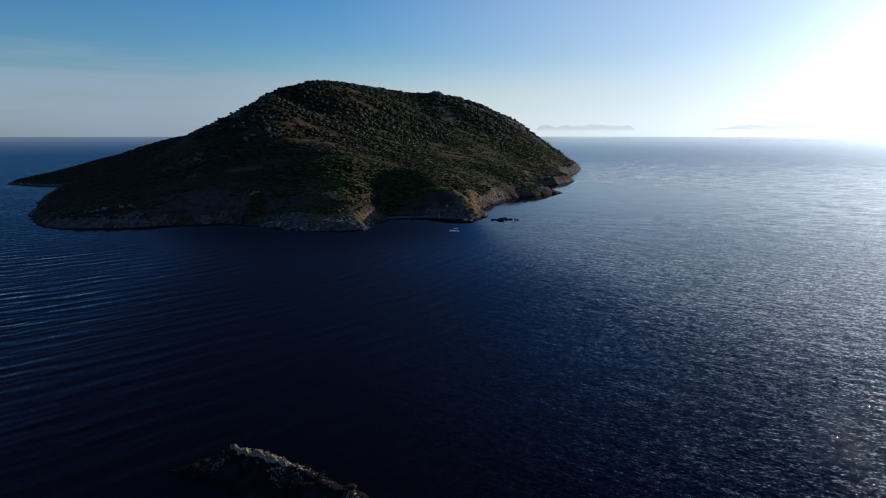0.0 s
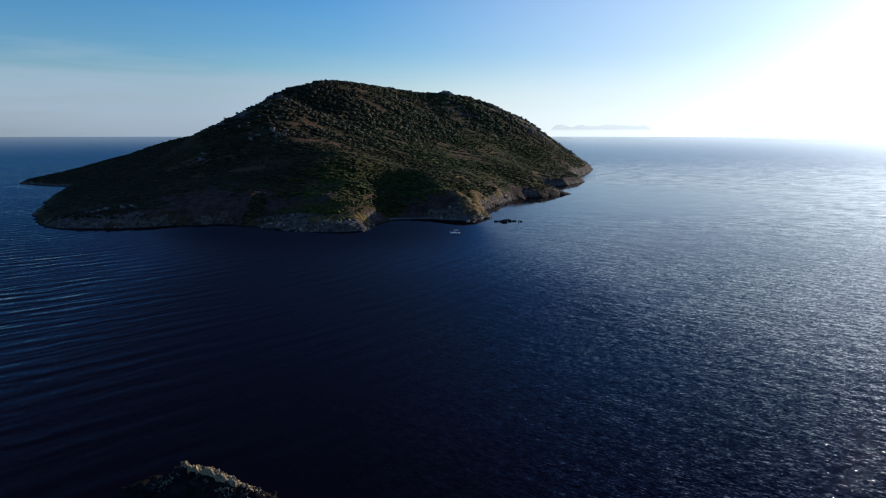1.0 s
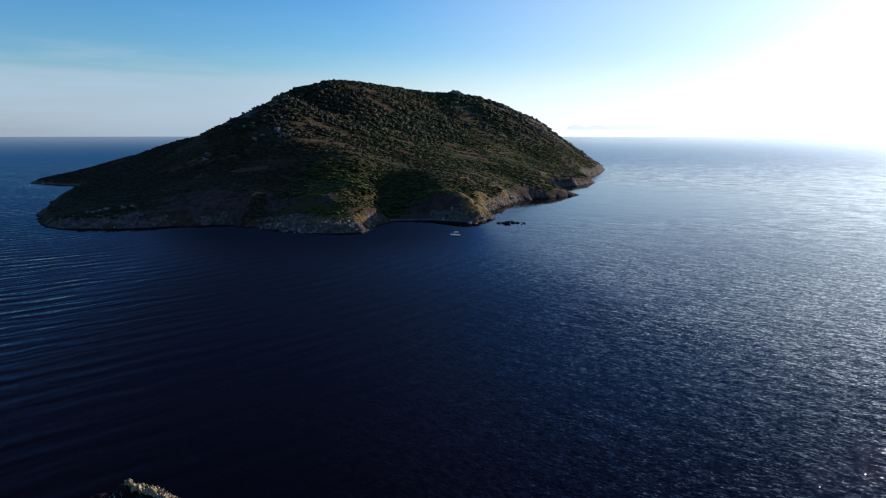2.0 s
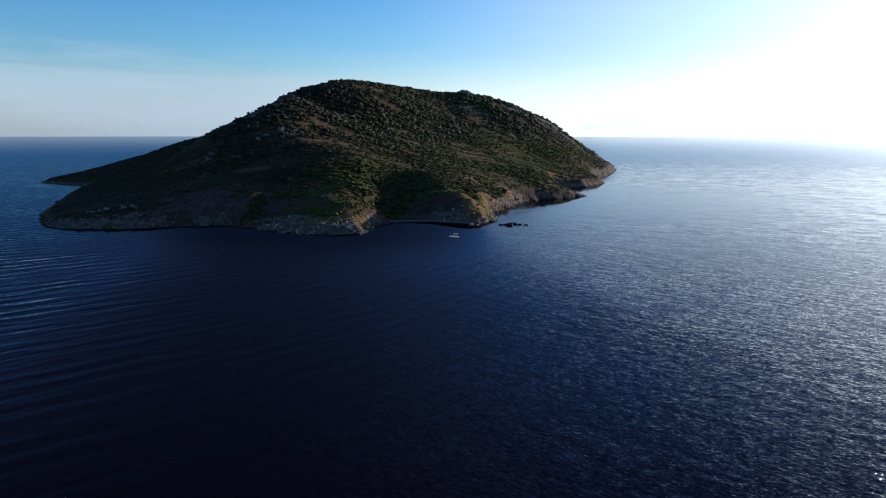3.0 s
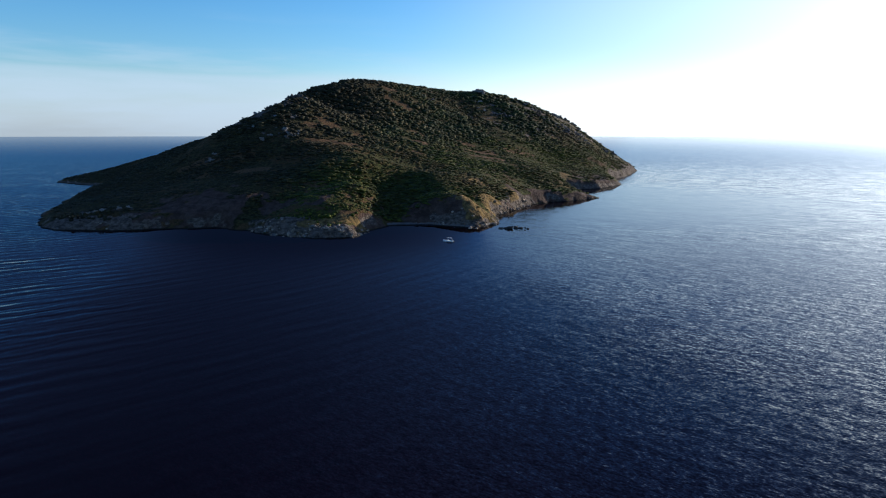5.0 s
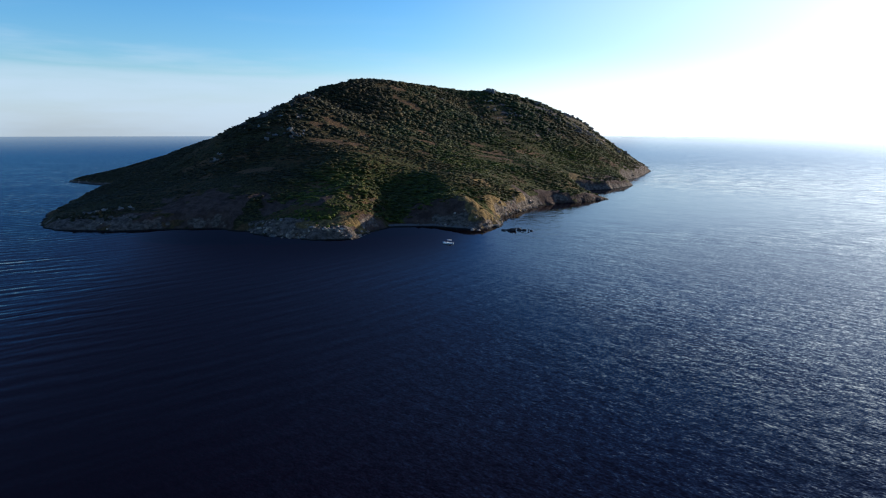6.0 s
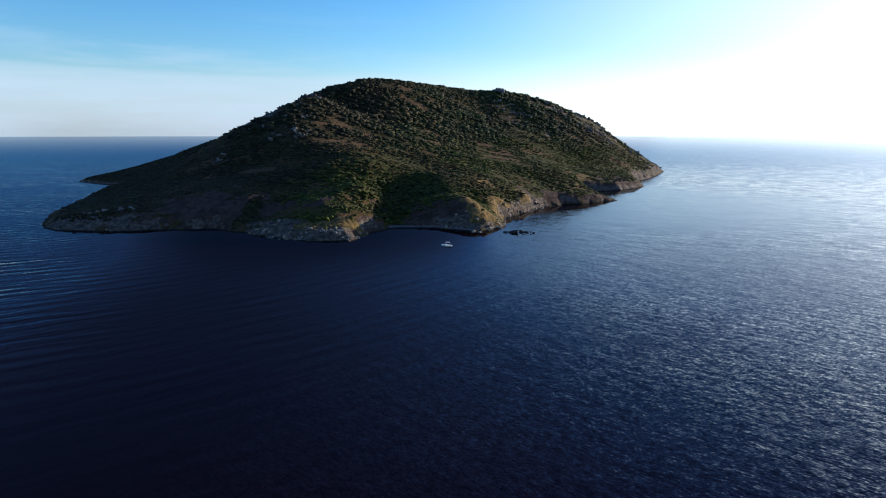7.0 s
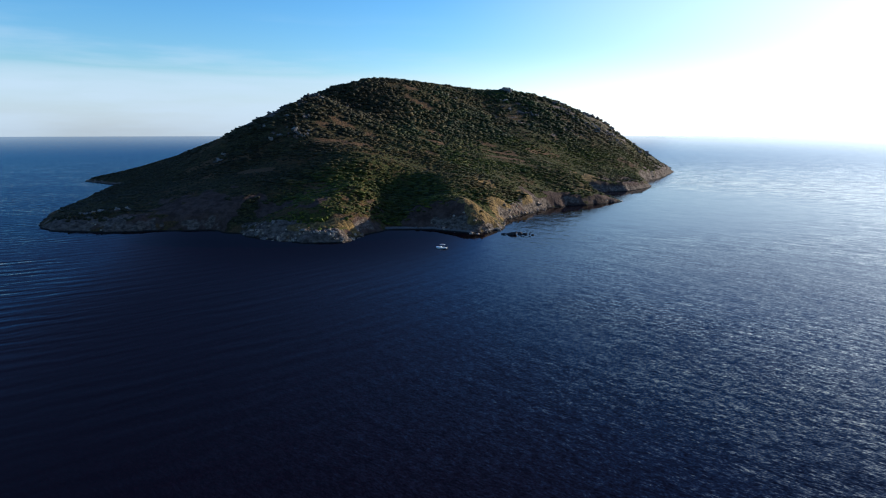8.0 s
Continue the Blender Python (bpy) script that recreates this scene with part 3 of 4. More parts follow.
def build_island():
    xs = np.concatenate([np.arange(-620, -320, 2.5), np.arange(-320, 170, 1.1), np.arange(170, 290, 2.5)])
    ys = np.concatenate([np.arange(375, 650, 1.1), np.arange(650, 1350, 2.5)])
    x, y = np.meshgrid(xs, ys)
    h, d = island_height(x, y)
    gy, gx = np.gradient(h, ys, xs)
    steep = np.hypot(gx, gy)
    low = 1 - smoothstep(h, 14, 32)
    points = smoothstep(fbm(x, y, 70, 3), -0.12, 0.2)
    rock = np.maximum(smoothstep(steep, 1.1, 1.9) * 0.8, smoothstep(-d, -7, -3) * (0.2 + 0.5 * points)) * np.clip(0.5 + 0.9 * low, 0, 1)
    ledge = zone(x, y, LEDGES, 6)
    rock = np.maximum(rock, ledge * smoothstep(-d, -20, -10) * 0.9)
    bare = np.maximum(smoothstep(steep, 0.85, 1.2) * low * 0.35, smoothstep(-d, -9, -5) * 0.45)
    scar = np.maximum(zone(x, y, SCARS, 14, 2.0), smoothstep(steep, 0.85, 1.2) * low * 0.7)
    bare = np.maximum(bare, zone(x, y, CLEARINGS, 18, 2.6))
    grass = zone(x, y, GRASS, 8)
    rock = rock * (1 - 0.85 * grass * smoothstep(d, 3, 7))
    rock = np.maximum(rock, 0.75 * zone(x, y, ROCKY, 13, 2.4) * smoothstep(fbm(x, y, 9, 4, 0.65), -0.02, 0.22))
    beach = zone(x, y, [(-14, 457, 36, 8, -2), (30, 462, 9, 6, 50)], 5) * (1 - smoothstep(h, 1.2, 2.6))
    n, m = x.shape
    keep = h > -5
    i, j = np.meshgrid(np.arange(n - 1), np.arange(m - 1), indexing="ij")
    q = np.stack([i * m + j, i * m + j + 1, (i + 1) * m + j + 1, (i + 1) * m + j], -1).reshape(-1, 4)
    q = q[keep.ravel()[q].any(1)]
    used, inverse = np.unique(q, return_inverse=True)
    verts = np.stack([x.ravel(), y.ravel(), h.ravel()], 1)[used]
    me = mesh_of("ground", verts, inverse.reshape(-1, 4), GROUND, attrs={"rock": rock.ravel()[used], "bare": bare.ravel()[used], "grass": grass.ravel()[used], "beach": beach.ravel()[used], "scar": scar.ravel()[used]})
    ob = new("ground", me)
    return tagged(ob, "steep island hill of dry earth and limestone rising from the sea", "island", kind="structure")


build_island()


# ---- maquis on the island ----
def shrub_shapes(count, rng, level, leaf_n):
    """Low domes with a lumpy core and leaf sprays that break their outline; unit radius."""
    shapes = []
    for k in range(count):
        bm = bmesh.new()
        bmesh.ops.create_icosphere(bm, subdivisions=level, radius=1.0)
        v = np.array([q.co for q in bm.verts])
        f = np.array([[q.index for q in p.verts] for p in bm.faces])
        bm.free()
        v *= (0.78 + 0.28 * rng.rand(len(v)))[:, None]
        v[:, 2] = v[:, 2] * 0.72 + 0.3
        dirs = rng.normal(size=(leaf_n, 3))
        dirs[:, 2] = np.abs(dirs[:, 2])
        dirs /= np.linalg.norm(dirs, axis=1)[:, None]
        base = dirs * (0.66 + 0.26 * rng.rand(leaf_n))[:, None]
        base[:, 2] = base[:, 2] * 0.75 + 0.3
        tri = base[:, None, :] + rng.normal(size=(leaf_n, 3, 3)) * 0.14
        lv = tri.reshape(-1, 3)
        lf = np.arange(leaf_n * 3).reshape(-1, 3) + len(v)
        shapes.append((np.concatenate([v, lv]), np.concatenate([f, lf])))
    return shapes


def scatter(x, y, h, size, shapes, rng):
    """All shrubs of one kind as one pair of arrays."""
    carpet = 1 - smoothstep(h, 30, 80)
    allv, allf, at = [], [], 0
    for k, (v, f) in enumerate(shapes):
        pick = np.arange(k, len(x), len(shapes))
        low = carpet[pick]
        a, s = rng.normal(0.1 - 0.55 * low, 0.4, len(pick)), size[pick]
        tall, wide = rng.uniform(0.5, 0.9, len(pick)) * (1 - 0.25 * low), rng.uniform(0.9, 1.35, len(pick)) * (1 + 0.7 * low)
        c, sn = np.cos(a)[:, None], np.sin(a)[:, None]
        vx = v[:, 0] * wide[:, None]
        px = (vx * c - v[:, 1] * sn) * s[:, None] + x[pick][:, None]
        py = (vx * sn + v[:, 1] * c) * s[:, None] + y[pick][:, None]
        pz = v[None, :, 2] * (s * tall)[:, None] + h[pick][:, None] - 0.15
        allv.append(np.stack([px, py, pz], -1).reshape(-1, 3))
        allf.append((f[None] + (np.arange(len(pick)) * len(v))[:, None, None]).reshape(-1, 3) + at)
        at += len(pick) * len(v)
    return np.concatenate(allv), np.concatenate(allf)


def thicket(x, y):
    """The oak thicket in the hollow above the cove, with a ragged edge."""
    return 1 - smoothstep(np.hypot(x + 42, 0.8 * (y - 506)) + 34 * fbm(x, y, 22, 3), 10, 40)


def build_maquis(total):
    rng = np.random.RandomState(11)
    x, y = rng.uniform(-580, 270, total), rng.uniform(392, 1330, total)
    # the far side of the crest is thinner grown
    back = smoothstep(y - (1010 + 0.35 * x), 0, 90)
    first = rng.rand(total) < 1 - 0.75 * back
    x, y = x[first], y[first]
    h, d = island_height(x, y)
    e = 3.0
    hx, hy = island_height(x + e, y)[0], island_height(x, y + e)[0]
    steep = np.hypot(hx - h, hy - h) / e
    low = 1 - smoothstep(h, 14, 32)
    grown = 0.7 * fbm(x, y, 55, 4) + 0.7 * fbm(0.35 * x + 0.2 * y, 1.2 * y - 0.2 * x, 16, 3)
    density = 0.97 + 1.9 * grown - 1.2 * smoothstep(steep, 0.85, 1.2) * low - 0.65 * zone(x, y, CLEARINGS, 18, 2.6) - 1.5 * zone(x, y, SCARS, 14, 2.0) - 0.8 * zone(x, y, GRASS, 8) - 0.9 * zone(x, y, ROCKY, 13, 2.4)
    density += 0.35 * (1 - smoothstep(h, 30, 70)) + 0.6 * thicket(x, y)
    density *= smoothstep(d, 6, 16) * (1 - 0.55 * smoothstep(h, 30, 90))
    dice = rng.rand(len(x))
    ok = (dice < density) & (h > 2.5)
    x, y, h, grown = x[ok], y[ok], h[ok], grown[ok]
    up = np.maximum(smoothstep(h, 20, 90), 0.5 * thicket(x, y))
    size = rng.lognormal(0.12, 0.5, len(x)).clip(0.45, 2.2) * (0.82 + 0.9 * up) * np.clip(1.0 + 1.0 * grown, 0.65, 1.4)
    shapes = shrub_shapes(10, rng, 1, 30)
    small = shrub_shapes(8, rng, 0, 14)
    # the nearest large bushes stand as things of their own
    near = np.argsort(y - 14 * size)[:240]
    crowns = [mesh_of("crown", v, f, LEAF) for v, f in shapes]
    for n in near:
        bush = new("bush")
        crown = new("crown", crowns[n % len(shapes)])
        stem = new("stem", STEM)
        crown.parent = stem.parent = bush
        bush.matrix_world = Matrix.LocRotScale((x[n], y[n], h[n] - 0.15), Euler((0, 0, rng.rand() * 6.3)), Vector((1, 1, rng.uniform(0.75, 1.2))) * size[n])
        tagged(bush, "rounded dark green maquis bush on the slope above the shore", "bush", "bushes above the shore")
    rest = np.ones(len(x), bool)
    rest[near] = False
    large = rest & (size > 1.5)
    lesser = rest & ~large
    va, fa = scatter(x[large], y[large], h[large], size[large], shapes, rng)
    vb, fb = scatter(x[lesser], y[lesser], h[lesser], size[lesser], [(v, f) for v, f in small], rng)
    ob = new("shrubs", mesh_of("shrubs", np.concatenate([va, vb]), np.concatenate([fa, fb + len(va)]), LEAF))
    return tagged(ob, "dense dark green maquis shrubs covering the island slope", "shrubs", kind="stuff")


def stem_mesh():
    bm = bmesh.new()
    for k in range(3):
        a = k * 2.1
        bmesh.ops.create_cone(bm, cap_ends=True, segments=5, radius1=0.09, radius2=0.04, depth=0.75,
                              matrix=pose(0.16 * math.cos(a), 0.16 * math.sin(a), 0.22, 14 * math.sin(a), 14 * math.cos(a), 0))
    me = bpy.data.meshes.new("stem")
    bm.to_mesh(me)
    bm.free()
    me.materials.append(BARK)
    return me


STEM = stem_mesh()
build_maquis(175000)


# ---- rocks ----
def stone_mesh(name, seed, material, flat=0.75, lumps=1):
    """A weathered block with broken facets; an outcrop is a heap of them."""
    rng = random.Random(seed)
    bm = bmesh.new()
    for k in range(lumps):
        off = Vector((rng.uniform(-1.5, 1.5), rng.uniform(-0.9, 0.9), rng.uniform(-0.3, 0.4))) if lumps > 1 else Vector()
        big = rng.uniform(0.5, 1.15) if lumps > 1 else 1.0
        one = bmesh.new()
        for _ in range(20 if lumps == 1 else 13):
            q = Vector((rng.gauss(0, 1), rng.gauss(0, 1), rng.gauss(0, 1))).normalized() * rng.uniform(0.7, 1.05)
            one.verts.new(Vector((q.x * big * 1.1, q.y * big * 0.85, q.z * big * flat)) + off)
        made = bmesh.ops.convex_hull(one, input=one.verts[:])
        bmesh.ops.delete(one, geom=list({g for g in made["geom_interior"] + made["geom_unused"] if isinstance(g, bmesh.types.BMVert)}), context="VERTS")
        tmp = bpy.data.meshes.new("tmp")
        one.to_mesh(tmp)
        one.free()
        bm.from_mesh(tmp)
        bpy.data.meshes.remove(tmp)
    me = bpy.data.meshes.new(name)
    bm.to_mesh(me)
    bm.free()
    me.materials.append(material)
    return me


BOULDERS = [stone_mesh("boulder", k, PALE_ROCK) for k in range(8)]
CRAGS = [stone_mesh("rock_outcrop", 40 + k, GREY_ROCK, 0.9, 10) for k in range(6)]
REEF_ROCKS = [stone_mesh("reef_rock", 70 + k, DARK_ROCK, 0.7, 3) for k in range(4)]


def place(name, me, x, y, z, size, rng, label, category, group):
    ob = new(name, me)
    ob.matrix_world = Matrix.LocRotScale((x, y, z), Euler((rng.uniform(-0.3, 0.3), rng.uniform(-0.3, 0.3), rng.uniform(0, 6.28))), Vector((size, size, size)))
    return tagged(ob, label, category, group)


def height_at(x, y):
    return float(island_height(np.array([x]), np.array([y]))[0][0])


def build_boulders():
    rng = random.Random(5)
    # stretches of coast: from, to, how many, largest size
    for (xa, ya), (xb, yb), count, big in (
        ((-130, 417), (-97, 400), 40, 1.4), ((-97, 400), (-54, 401), 110, 1.5), ((-54, 401), (-49, 428), 40, 1.5), ((-12, 458), (19, 447), 12, 1.5),
        ((19, 447), (36, 468), 26, 1.8), ((36, 468), (34, 520), 18, 1.6), ((34, 520), (65, 595), 34, 2.0), ((-300, 430), (-222, 406), 26, 1.5),
        ((112, 637), (135, 663), 10, 1.6), ((186, 905), (262, 1140), 22, 2.4), ((-570, 777), (-523, 750), 10, 2.0),
    ):
        dx, dy = xb - xa, yb - ya
        length = math.hypot(dx, dy)
        for _ in range(count):
            u, inland = rng.random(), rng.uniform(-1.0, 9.0) * rng.random()
            x, y = xa + dx * u - dy / length * inland, ya + dy * u + dx / length * inland
            size = big * rng.uniform(0.3, 1.0) ** 1.3
            place("boulder", rng.choice(BOULDERS), x, y, max(height_at(x, y), -0.2) - 0.1 * size, size, rng, "pale weathered limestone boulder at the water's edge", "boulder", "shore boulders")

    # loose stones on the earth face above the cove
    for x, y, size in ((-2, 470, 0.6), (4, 473, 0.8), (9, 470, 0.9), (13, 466, 0.6), (-13, 463, 0.5), (1, 462, 0.6), (10, 461, 1.0), (15, 458, 0.8), (-24, 461, 0.6), (18, 462, 0.7)):
        place("boulder", rng.choice(BOULDERS), x, y, height_at(x, y), size, rng, "pale loose boulder on the earth face above the cove", "boulder", "loose stones above the cove")


def build_outcrops():
    rng = random.Random(9)
    for x, y, size, count in (
        (-177, 590, 3.2, 6), (-168, 596, 2.4, 4), (-203, 712, 3.0, 10), (-195, 728, 2.6, 6), (-222, 680, 2.4, 7), (-236, 655, 2.0, 5), (-17, 990, 4.6, 4), (-11, 992, 4.6, 3),
        (141, 1140, 3.6, 8), (110, 1090, 3.2, 8), (125, 1110, 3.4, 8), (60, 1050, 2.6, 6), (80, 1010, 2.8, 6), (172, 1090, 3.2, 8), (147, 1029, 3.0, 9), (122, 1008, 3.0, 9), (160, 1010, 2.6, 7), (108, 985, 2.8, 7), (135, 985, 2.6, 6), (30, 930, 2.6, 6), (195, 1060, 2.8, 7), (205, 1090, 2.6, 5),
        (-80, 880, 2.4, 4), (10, 920, 2.6, 5), (80, 980, 2.6, 5), (-230, 560, 2.2, 5), (-190, 640, 2.2, 5), (-215, 610, 2.0, 5), 
        (-250, 430, 1.6, 7), (-235, 440, 1.4, 5), (40, 545, 1.5, 4), (56, 580, 1.6, 5), (-20, 950, 2.4, 3), (-110, 405, 1.4, 3), (-85, 402, 1.4, 3),
    ):
        for _ in range(count):
            spread = 1.1 if size > 4 else 2.8
            px, py = x + rng.gauss(0, spread * size), y + rng.gauss(0, 0.7 * spread * size)
            s = size * rng.uniform(0.45, 1.0)
            place("rock_outcrop", rng.choice(CRAGS), px, py, height_at(px, py) + (0.5 if size > 4 else 0.3 if size > 2.5 else 0.1) * s, s, rng, "pale grey limestone outcrop standing out of the scrub", "rock", "outcrops on the hill")


def build_reef():
    rng = random.Random(3)
    for x, y, size in ((40.5, 449.5, 2.6), (43, 450.5, 2.4), (45.5, 451.5, 2.2), (48, 452.5, 2.0), (50, 453, 2.0), (52, 453.5, 1.5), (54.5, 451.5, 1.2), (56.5, 450.5, 1.2)):
        place("reef_rock", rng.choice(REEF_ROCKS), x, y, 0.1, size, rng, "dark wet rock just breaking the sea surface", "rock", "reef off the point")


build_boulders()
build_outcrops()
build_reef()


# ---- rocky point in the foreground ----
POINT_CREST = [(-46.5, 107.2), (-44, 107.6), (-41, 107), (-36, 105), (-30, 102), (-23, 98), (-16, 93), (-9, 87), (-3, 80)]


def point_height(x, y):
    best, along_it = np.full(x.shape, 1e9), np.zeros(x.shape)
    for k, ((xa, ya), (xb, yb)) in enumerate(zip(POINT_CREST, POINT_CREST[1:])):
        dx, dy = xb - xa, yb - ya
        u = np.clip(((x - xa) * dx + (y - ya) * dy) / (dx * dx + dy * dy), 0, 1)
        side = ((x - xa) * dy - (y - ya) * dx) / math.hypot(dx, dy)
        d = np.hypot(x - xa - u * dx, y - ya - u * dy) * np.where(side > 0, 1.0, 1.55)
        along_it = np.where(d < best, k + u, along_it)
        best = np.minimum(best, d)
    top = 1.5 + 2.6 * smoothstep(along_it, 0.2, 2.2) - 0.8 * smoothstep(along_it, 3.5, 5) + 1.2 * fbm(x, y, 7, 3)
    return top * (1 - (best / 7.5) ** 1.4) + 1.5 * np.abs(fbm(x, y, 5, 4, 0.6)) + 0.5 * fbm(x, y, 1.6, 3) - 0.4


def build_point():
    step = 0.45
    x, y = np.meshgrid(np.arange(-64, 12, step), np.arange(66, 124, step))
    h = np.maximum(point_height(x, y), -2.5)
    n, m = x.shape
    i, j = np.meshgrid(np.arange(n - 1), np.arange(m - 1), indexing="ij")
    q = np.stack([i * m + j, i * m + j + 1, (i + 1) * m + j + 1, (i + 1) * m + j], -1).reshape(-1, 4)
    q = q[(h.ravel()[q] > -2.2).any(1)]
    used, inverse = np.unique(q, return_inverse=True)
    verts = np.stack([x.ravel(), y.ravel(), h.ravel()], 1)[used]
    ob = new("rocky_point", mesh_of("rocky_point", verts, inverse.reshape(-1, 4), SHADED_ROCK))
    tagged(ob, "jagged limestone point low above the dark sea, coloured dark as in shade", "rock")
    # a ridge of bare rock along the crest, sunlight put into its pale colour
    c = np.array(POINT_CREST, float)
    t, w = np.meshgrid(np.linspace(1.85, 4.15, 90), np.linspace(-1.15, 1.15, 17), indexing="ij")
    k = np.floor(t).astype(int)
    u = t - k
    wide = (0.3 + 0.6 * np.clip(np.sin(np.pi * (t - 1.85) / 2.3), 0, 1) ** 0.7) * (1 + 0.9 * fbm(t * 6, w * 0, 1.0, 3))
    rx = c[k, 0] + (c[k + 1, 0] - c[k, 0]) * u + 0.5 * w * wide
    ry = c[k, 1] + (c[k + 1, 1] - c[k, 1]) * u + 0.85 * w * wide
    # its top dips away from the cliff edge towards the north-east
    rz = 2.2 + 2.6 * smoothstep(t, 0.2, 2.2) - 0.8 * smoothstep(t, 3.5, 5) - 0.34 * w * wide + 0.95 * fbm(rx, ry, 1.0, 4, 0.65)
    rz = np.where((np.abs(w) > 1.1) | (t < 1.86) | (t > 4.14), point_height(rx, ry) - 0.4, np.maximum(rz, point_height(rx, ry) + 0.05))
    i, j = np.meshgrid(np.arange(89), np.arange(16), indexing="ij")
    quads = np.stack([i * 17 + j, i * 17 + j + 1, (i + 1) * 17 + j + 1, (i + 1) * 17 + j], -1).reshape(-1, 4)[:, ::-1]
    band = new("rock_ridge", mesh_of("rock_ridge", np.stack([rx.ravel(), ry.ravel(), rz.ravel()], 1), quads, SUNLIT_ROCK, smooth=False))
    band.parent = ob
    tagged(band, "pale limestone ridge coloured as if sunlit")
    pick = random.Random(21)
    for n in range(260):
        # shade-dark blocks all along, sunlit-pale ones in a band just below the crest
        paler = n >= 70
        at = pick.uniform(2.3, 4.6 if n % 5 else 6.9) if paler else pick.uniform(0, len(POINT_CREST) - 1.01)
        k = int(at)
        u, off = at - k, pick.gauss(-0.7, 0.5) if paler else pick.gauss(0, 2.4)
        (xa, ya), (xb, yb) = POINT_CREST[k], POINT_CREST[k + 1]
        px, py = xa + (xb - xa) * u - 0.5 * off, ya + (yb - ya) * u - 0.85 * off
        pz = float(point_height(np.array([px]), np.array([py]))[0])
        if pz > 0.2:
            piece = new("rock", pick.choice(SUNLIT_STONES if paler else SHADED_STONES))
            piece.parent = ob
            size = pick.uniform(0.08, 0.34) if paler else pick.uniform(0.3, 1.1)
            piece.matrix_world = Matrix.LocRotScale((px, py, pz + (0.25 if paler else 0.0)), Euler((pick.uniform(-0.5, 0.5), pick.uniform(-0.5, 0.5), pick.uniform(0, 6.28))), Vector((size * 1.3, size, size * (0.55 if paler else 1.0))))
    # dry scrub along its crest
    rng = np.random.RandomState(4)
    k = rng.randint(0, len(POINT_CREST) - 1, 1500)
    u = rng.rand(1500)
    c = np.array(POINT_CREST)
    px, py = (c[k] + (c[k + 1] - c[k]) * u[:, None]).T + rng.normal(size=(2, 1500)) * 1.9
    pz = point_height(px, py)
    ok = (pz > 1.0) & (fbm(px, py, 5, 2) > -0.04)
    ok &= ~((px > -41.5) & (px < -28) & (py > 106.6 - 0.55 * (px + 41.5)))
    px, py, pz = px[ok], py[ok], pz[ok]
    v, f = [], []
    for ax, ay, az in zip(px, py, pz):
        for _ in range(7):
            d = rng.normal(size=3) * (0.5, 0.5, 0.3) + (0, 0, 0.65)
            d *= rng.uniform(0.2, 0.75)
            s = rng.normal(size=3) * 0.03
            b = np.array((ax, ay, az - 0.1))
            at = len(v)
            v += [b - s, b + s, b + d * 0.6 + s * 1.6, b + d]
            f += [(at, at + 1, at + 2), (at, at + 2, at + 3)]
    ob = new("dry_scrub", mesh_of("dry_scrub", np.array(v), np.array(f), TWIGS, smooth=False))
    tagged(ob, "tangled bleached dry scrub on the rocky point", "scrub", kind="stuff")


SUNLIT_STONES = [stone_mesh("rock", 100 + k, SUNLIT_ROCK) for k in range(6)]
SHADED_STONES = [stone_mesh("rock", 90 + k, SHADED_ROCK) for k in range(6)]
TWIGS = plain_material("bleached_twigs", (0.34, 0.28, 0.19), 0.85)
build_point()


# ---- boat at anchor ----
def loft(sections, closed=False):
    """Quads between cross sections of equal length."""
    bm = bmesh.new()
    rows = [[bm.verts.new(p) for p in s] for s in sections]
    for a, b in zip(rows, rows[1:]):
        for k in range(len(a) - (0 if closed else 1)):
            kk = (k + 1) % len(a)
            bm.faces.new((a[k], a[kk], b[kk], b[k]))
    return bm


def box(x0, x1, y0, y1, z0, z1, bevel=0.03):
    bm = bmesh.new()
    bmesh.ops.create_cube(bm, size=1.0, matrix=Matrix.Translation(((x0 + x1) / 2, (y0 + y1) / 2, (z0 + z1) / 2)) @ Matrix.Diagonal((x1 - x0, y1 - y0, z1 - z0, 1)))
    bmesh.ops.bevel(bm, geom=bm.edges[:], offset=bevel, segments=2, affect="EDGES")
    return bm


def tube(a, b, radius=0.025):
    a, b = Vector(a), Vector(b)
    bm = bmesh.new()
    bmesh.ops.create_cone(bm, cap_ends=True, segments=8, radius1=radius, radius2=radius, depth=(b - a).length,
                          matrix=Matrix.Translation((a + b) / 2) @ (b - a).to_track_quat("Z", "Y").to_matrix().to_4x4())
    return bm


def hull_sections(stations, inset=0.0, top=0.0):
    rows = []
    for u in stations:
        x = -3.3 + 6.7 * u
        beam = 1.15 * (1 - max(0.0, (u - 0.45) / 0.55) ** 2.2) + 0.02 - inset
        sheer = 0.72 + 0.34 * u * u + top
        keel = -0.28 + 0.5 * max(0.0, (u - 0.7) / 0.3) ** 2
        b = max(beam, 0.012)
        rows.append([(x, -b, sheer), (x, -b * 0.97, sheer - 0.28), (x, -b * 0.8, 0.12), (x, -b * 0.45, keel + 0.1), (x, 0, keel),
                     (x, b * 0.45, keel + 0.1), (x, b * 0.8, 0.12), (x, b * 0.97, sheer - 0.28), (x, b, sheer)])
    return rows


